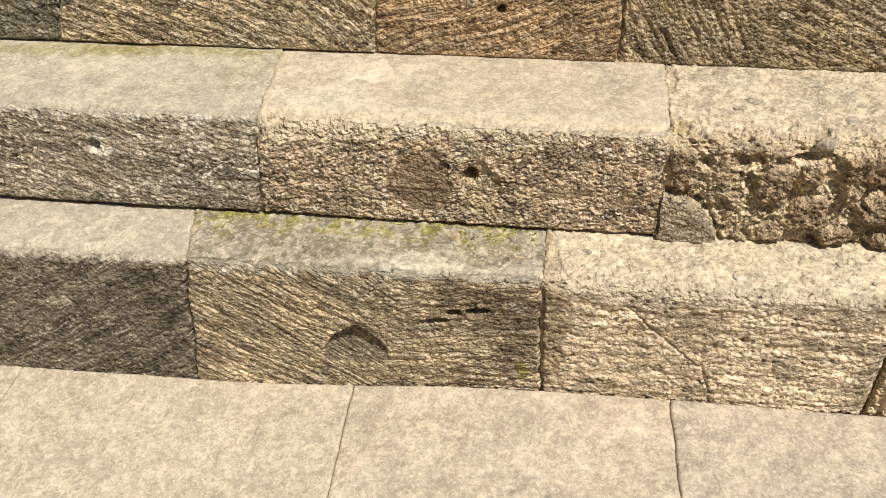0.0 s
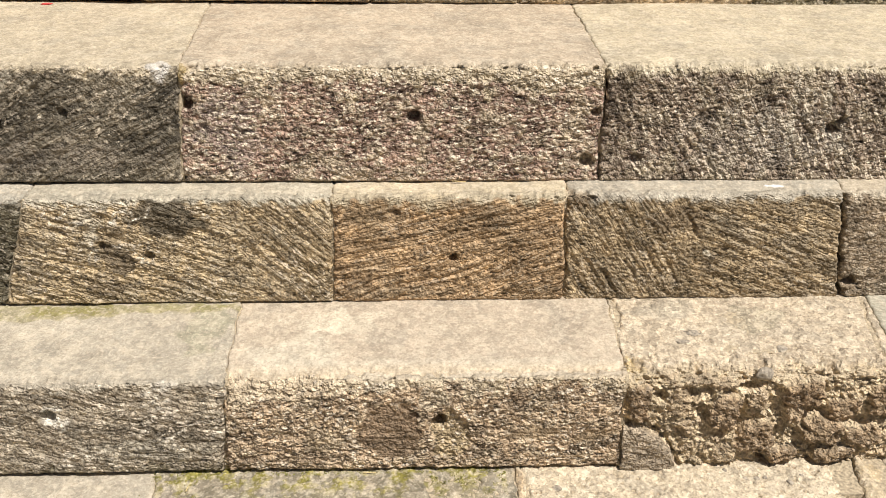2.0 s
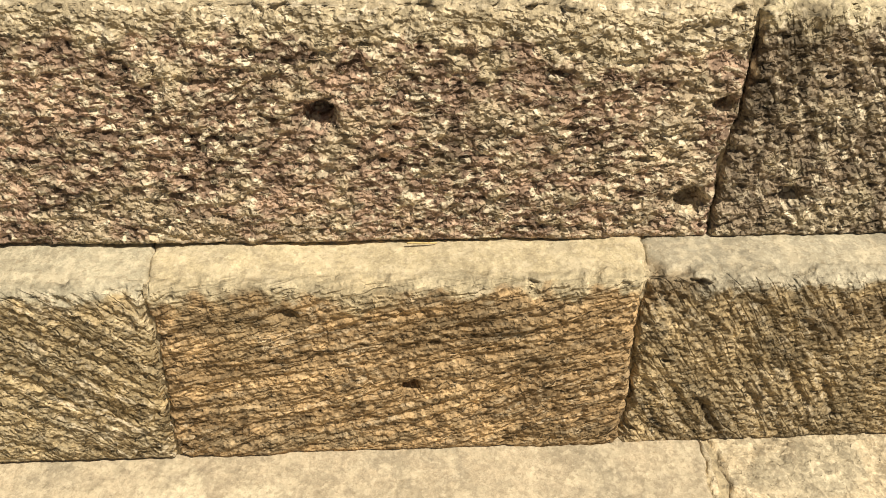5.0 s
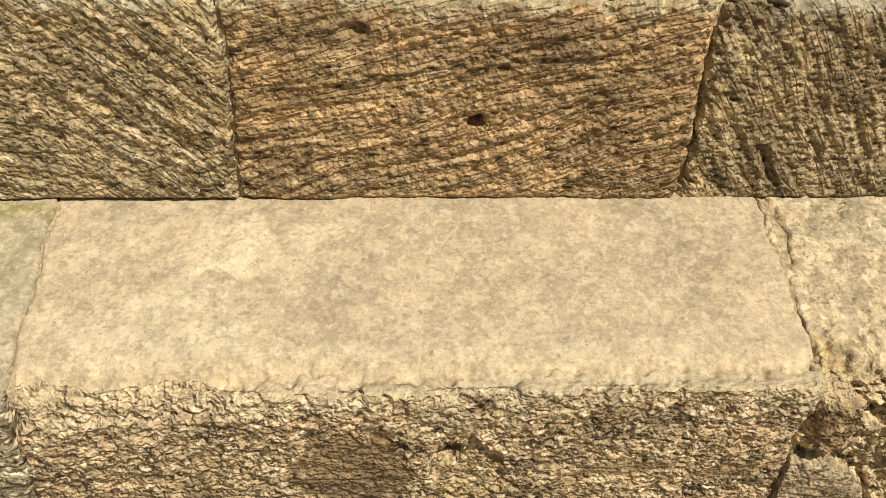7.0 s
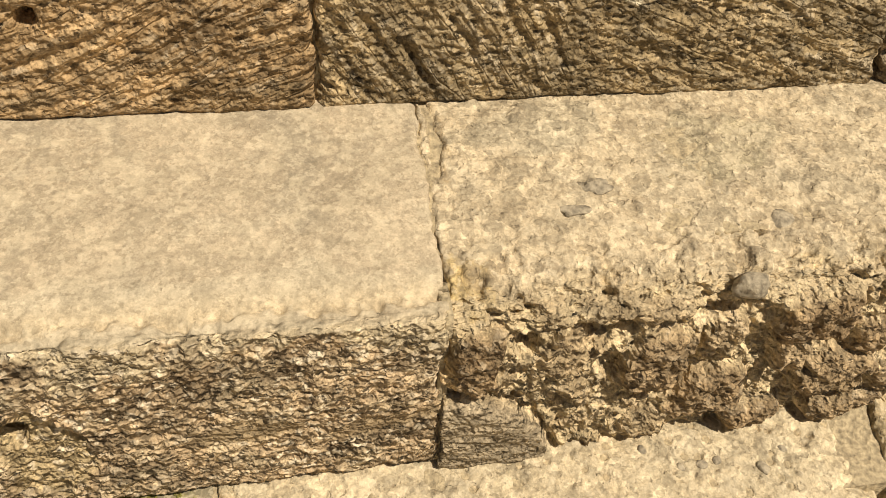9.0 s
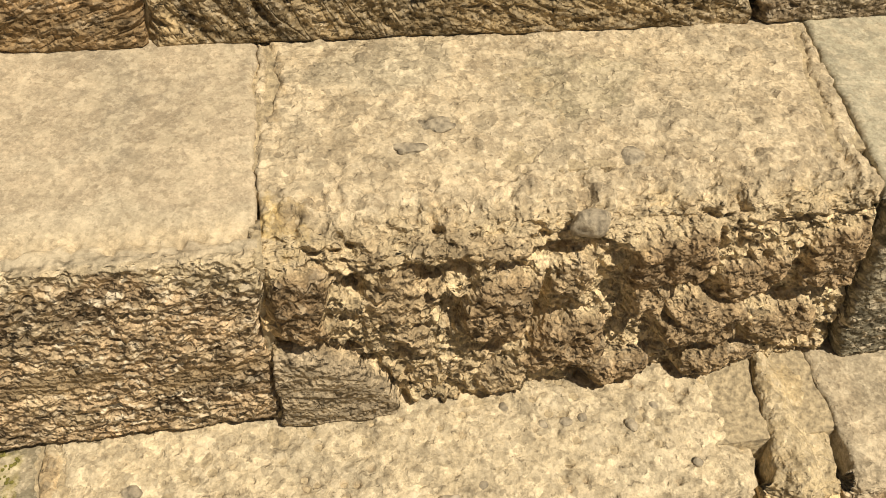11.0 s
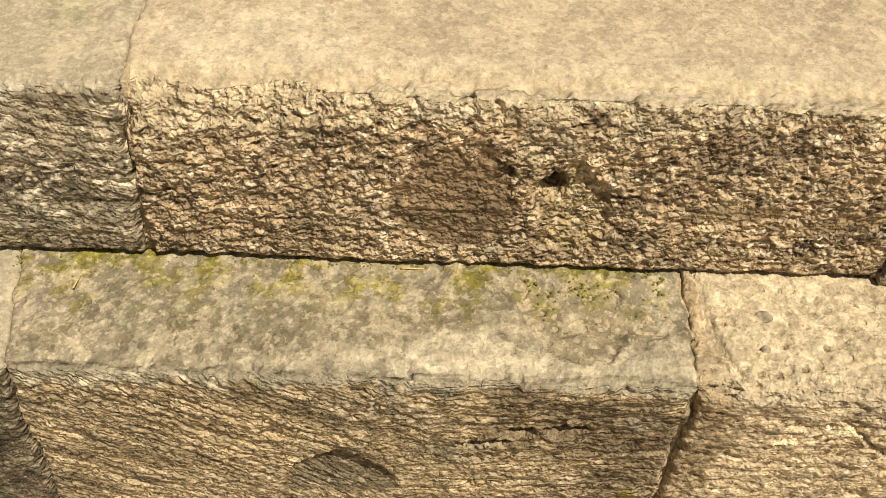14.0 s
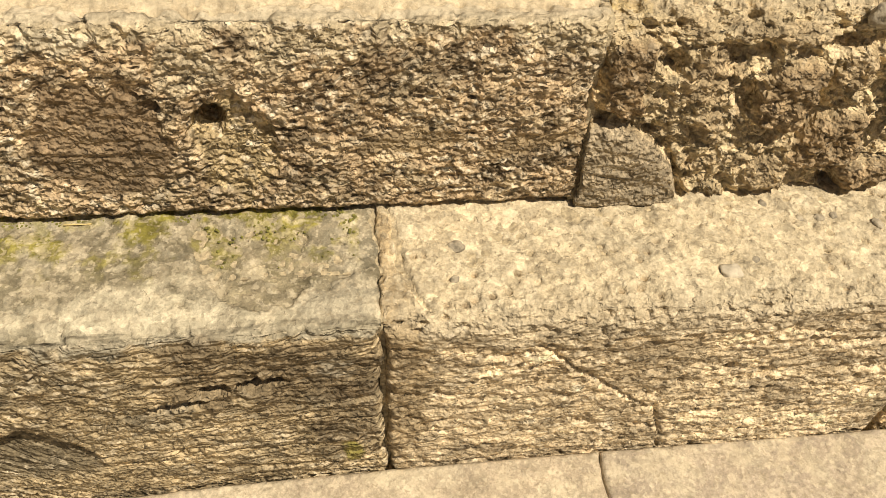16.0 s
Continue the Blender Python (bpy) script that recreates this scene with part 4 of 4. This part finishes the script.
hewn_block(E_, E3, (1.22, 1.22, 1.22), 54, step_e, "grey stone with two holes and a pale top edge", res=0.0028, gap=0.002, radius=0.008, edge_drop=0.02, crust=(0.19, 0.165, 0.105), light=(0.45, 0.38, 0.25), marks=(10, -20), rough=1.3, wear=0.3, holes=[(0.801, 0.954, 0.012, 0.03), (0.896, 0.972, 0.018, 0.02), (0.93, 0.93, 0.014, 0.010)], patches=[(0.90, 0.985, 0.04, 0.03, (0.450, 0.400, 0.300), 0.6, 24)])
hewn_block(E_, (1.22, 1.22, 1.22), (1.6, 1.6, 1.6), 55, step_e, "tan squared stone", res=0.005, crust=TAN, light=CREAM, radius=0.006)
for k, (xa, xb) in enumerate(((-1.45, -0.82), (-0.82, -0.262), (-0.262, 0.27), (0.27, 0.80), (0.80, 1.5))):
    hewn_block(F_, (xa, xa, xa), (xb, xb, xb), 61 + k, step_f, "tan squared stone of the upper course", res=0.004, crust=(0.26 - 0.02 * (k % 2), 0.21 - 0.015 * (k % 2), 0.135), light=CREAM, marks=(-20 + 15 * k, 20), radius=0.01)

for c, parent, places in ((A, step_a, ((-0.560, -0.507), (0.110, 0.100))), (B, step_b, (B1, B2)), (C_, step_c, (C0, C1, C2)), (D_, step_d, (D1, D2)), (E_, step_e, (E1, E2, E3))):
    for at in places:
        joint(c, at, parent, 0.005 if at in (C0, C1, D1, B2) else 0.011)

ENDS = ((A, step_a, -1.30, 1.35), (B, step_b, -1.32, 1.42), (C_, step_c, -1.40, 1.45), (D_, step_d, -1.36, 1.60), (E_, step_e, -1.45, 1.60), (F_, step_f, -1.45, 1.50))
for k, (c, parent, x0, x1) in enumerate(ENDS):
    for j, (xa, xb) in enumerate(((-2.39, 0.5 * (x0 - 2.39)), (0.5 * (x0 - 2.39), x0), (x1, 0.5 * (x1 + 2.39)), (0.5 * (x1 + 2.39), 2.39))):
        hewn_block(c, (xa, xa, xa), (xb, xb, xb), 100 + 4 * k + j, parent, "grey hewn stone at the far end of the step", res=0.008, crust=(0.22 + 0.02 * (j % 2), 0.18 + 0.015 * (j % 2), 0.12), light=TREAD, marks=(20 - 15 * j, -10))

# ---- pavement ----
bm = bmesh.new()
bmesh.ops.create_grid(bm, x_segments=2, y_segments=2, size=400)
bm.transform(Matrix.Translation((0, 0, -0.13)))
ground = tagged(part("ground", bm, EARTH), "dry sandy earth around the steps", "ground", "", "structure")
bm = bmesh.new()
bmesh.ops.create_cube(bm, size=1)
bm.transform(Matrix.Translation((0, 0.08, -0.110)) @ Matrix.Diagonal((4.8, 2.0, 0.05, 1)))
pavement = tagged(part("pavement", bm, MORTAR), "pavement of large worn cream stone slabs", "pavement", "", "structure")


def sunken(x):
    """The height of the pavement along the steps: it has settled towards one end."""
    return np.interp(x, [-2.4, -1.0, -0.55, -0.40, -0.22, -0.06, 0.12, 0.36, 2.4], [-0.058, -0.050, -0.043, -0.038, -0.021, -0.004, 0.005, 0.008, 0.008])


def paving_slab(left, right, y0, y1, seed, colour, label="", res=0.003, marks_=0.0):
    """A worn slab: left and right are x at its far and near edge."""
    nu, nv = max(6, int((right[0] - left[0]) / res)), max(6, int((y1 - y0) / res))
    V, U = np.meshgrid(np.linspace(0, 1, nv), np.linspace(0, 1, nu), indexing="ij")
    Y = y1 + (y0 - y1) * V
    wl = 0.004 * fbm(Y, Y * 0 + left[0] * 5, 14, 3, 5)
    wr = 0.004 * fbm(Y, Y * 0 + right[0] * 5, 14, 3, 5)
    xl = left[0] + (left[1] - left[0]) * V + 0.7 * wl + 0.0006
    xr = right[0] + (right[1] - right[0]) * V + 0.7 * wr - 0.0006
    X = xl + (xr - xl) * U
    fine, lumps = fbm(X, Y, 70, 2, seed), fbm(X, Y, 10, 4, seed + 3)
    D = 0.0012 * lumps + 0.0004 * fine - 0.0015 * step(0.35, 0.7, fbm(X, Y, 28, 3, seed + 5))
    dj = np.minimum(np.minimum(X - xl, xr - X), np.minimum(Y - y0, y1 - Y))
    D = D - 0.004 * (1 - step(0, 0.004, dj + 0.0015 * fine)) ** 2
    col = np.array(colour) * (1 + 0.10 * lumps[..., None] + 0.08 * fbm(X, Y, 38, 3, seed + 7)[..., None])
    m = (0.45 * step(0.1, 0.3, fbm(X, Y, 16, 5, seed + 13, 0.65)))[..., None]
    col = col * (1 - m) + np.array((0.53, 0.465, 0.35)) * m
    m = (0.30 * step(0.15, 0.6, fbm(X, Y, 6, 4, seed + 9)))[..., None]
    col = col * (1 - m) + np.array((0.60, 0.52, 0.38)) * m
    m = (0.35 * step(0.2, 0.55, fbm(X, Y, 30, 4, seed + 11)))[..., None]
    col = col * (1 - m) + np.array((0.36, 0.30, 0.22)) * m
    P = np.stack([X, Y, D + sunken(X)], -1)
    rim = P.copy()
    rim[..., 2] -= 0.05
    P = np.concatenate([rim[:, :1], P, rim[:, -1:]], 1)
    col = np.concatenate([col[:, :1], col, col[:, -1:]], 1)
    foot = P[-1:].copy()
    foot[..., 2] -= 0.03
    head = P[:1].copy()
    head[..., 2] -= 0.03
    P = np.concatenate([head[::1], P, foot], 0)
    col = np.concatenate([col[:1], col, col[-1:]], 0)
    ob = grid_object("paving_slab", P[::-1], col[::-1], pavement, {"relief": np.broadcast_to(np.array((0.0, 1.25, 0.0)), P.shape).copy()})
    return tagged(ob, label)


SLABS = [(-2.39, -2.39, 0), (-1.6, -1.6, 0), (-0.92, -0.94, 0), (-0.242, -0.229, 0), (0.338, 0.342, 0), (0.98, 0.98, 0), (1.65, 1.65, 0), (2.39, 2.39, 0)]
TONES = [(0.43, 0.365, 0.27), (0.44, 0.375, 0.278), (0.43, 0.358, 0.27), (0.37, 0.31, 0.245), (0.40, 0.337, 0.258)]
for k in range(7):
    paving_slab(SLABS[k][:2], SLABS[k + 1][:2], 0.42, 1.0430, 69 + k, TONES[(k + 4) % 5], "worn cream paving slab", 0.003 if 0 < k < 6 else 0.01)
for j, (y0, y1) in enumerate(((-0.2, 0.418), (-0.9, -0.204))):
    for k in range(6):
        x0 = -2.39 + 0.796 * k + 0.2 * (j - 0.5) * (k > 0)
        x1 = -2.39 + 0.796 * (k + 1) + 0.2 * (j - 0.5) * (k < 5)
        paving_slab((x0, x0), (x1, x1), y0, y1, 80 + 5 * j + k, TONES[(k + j) % 5], "worn cream paving slab", 0.012)

# ---- pebbles and small litter ----
part("pebble", lump(0.011, 0.008, 0.006, 3, (0.412, 1.092, 0.2655), 0.35), PEBBLE_WHITE, cream_block, "white quartz pebble let into the stone")
part("pebble", lump(0.015, 0.010, 0.011, 5, (0.521, 1.213, 0.447), 0.3), PEBBLE_GREY, rubble_block, "grey rounded pebble at the edge")
part("pebble", lump(0.015, 0.006, 0.003, 7, (0.401, 1.293, 0.4555), 0.4), PEBBLE_GREY, rubble_block, "flat grey pebble")
part("pebble", lump(0.013, 0.008, 0.003, 8, (0.424, 1.318, 0.4548), 0.5), PEBBLE_GREY, rubble_block, "flat grey pebble")
part("pebble", lump(0.013, 0.011, 0.006, 9, (0.57, 1.27, 0.452)), PEBBLE_GREY, rubble_block, "grey rounded pebble")
for k, (x, y, r_) in enumerate(((0.17, 1.135, 0.010), (0.165, 1.10, 0.006), (0.50, 1.15, 0.006), (0.52, 1.15, 0.007), (0.535, 1.152, 0.006), (0.575, 1.14, 0.008), (0.60, 1.155, 0.006), (0.44, 1.105, 0.006), (0.47, 1.17, 0.006), (0.62, 1.10, 0.006))):
    part("pebble", lump(r_ * 0.8, r_ * 0.65, r_ * 0.4, 20 + k, (x, y, 0.264), turn=k), PEBBLE_GREY, cream_block, "small grey pebble")


def straw(at, length, turn, label):
    bm = bmesh.new()
    bmesh.ops.create_cone(bm, segments=6, radius1=0.0009, radius2=0.0006, depth=length, cap_ends=True)
    bmesh.ops.subdivide_edges(bm, edges=[e for e in bm.edges if abs(e.verts[0].co.z - e.verts[1].co.z) > length * 0.5], cuts=4)
    for v in bm.verts:
        v.co.x += 0.06 * length * math.sin(v.co.z / length * 3)
    bm.transform(Matrix.Translation(at) @ Matrix.Rotation(turn, 4, "Z") @ Matrix.Rotation(radians(90), 4, "Y"))
    return tagged(part("straw", bm, STRAW), label, "straw", "scattered straw")


straw((-0.155, 1.176, 0.2675), 0.022, 0.1, "short dry yellow straw lying on the mossy tread")
straw((-0.468, 1.148, 0.2675), 0.016, 1.5, "short dry yellow straw on the lowest tread")
straw((0.012, 1.4935, 0.6775), 0.026, 0.1, "thin dry straw at the foot of the pink stone")
bm = lump(0.012, 0.006, 0.002, 4, (-0.85, 1.912, 0.9025), 0.3)
tagged(part("petal", bm, PETAL), "small red petal fallen on the tread", "petal")

# ---- moss ----
rng = np.random.RandomState(4)
bm = bmesh.new()
for k in range(900):
    x = rng.uniform(-0.55, 0.085)
    y = 1.186 - abs(rng.normal(0, 0.022))
    if fbm(np.array([x]), np.array([A.top(y)]), 24, 4, 17, 0.65)[0] < 0.05 and y < 1.176:
        continue
    h, rr = rng.uniform(0.0004, 0.0014), rng.uniform(0.0008, 0.0019)
    base = [bm.verts.new((x + rr * math.cos(a), y + rr * math.sin(a), 0.2645)) for a in (0, 1.26, 2.51, 3.77, 5.03)]
    tip = bm.verts.new((x + rng.uniform(-0.001, 0.001), y, 0.2655 + h))
    for i in range(5):
        bm.faces.new((base[i], base[(i + 1) % 5], tip))
tagged(part("moss", bm, MOSS), "olive green moss along the foot of the riser", "moss", "", "stuff")
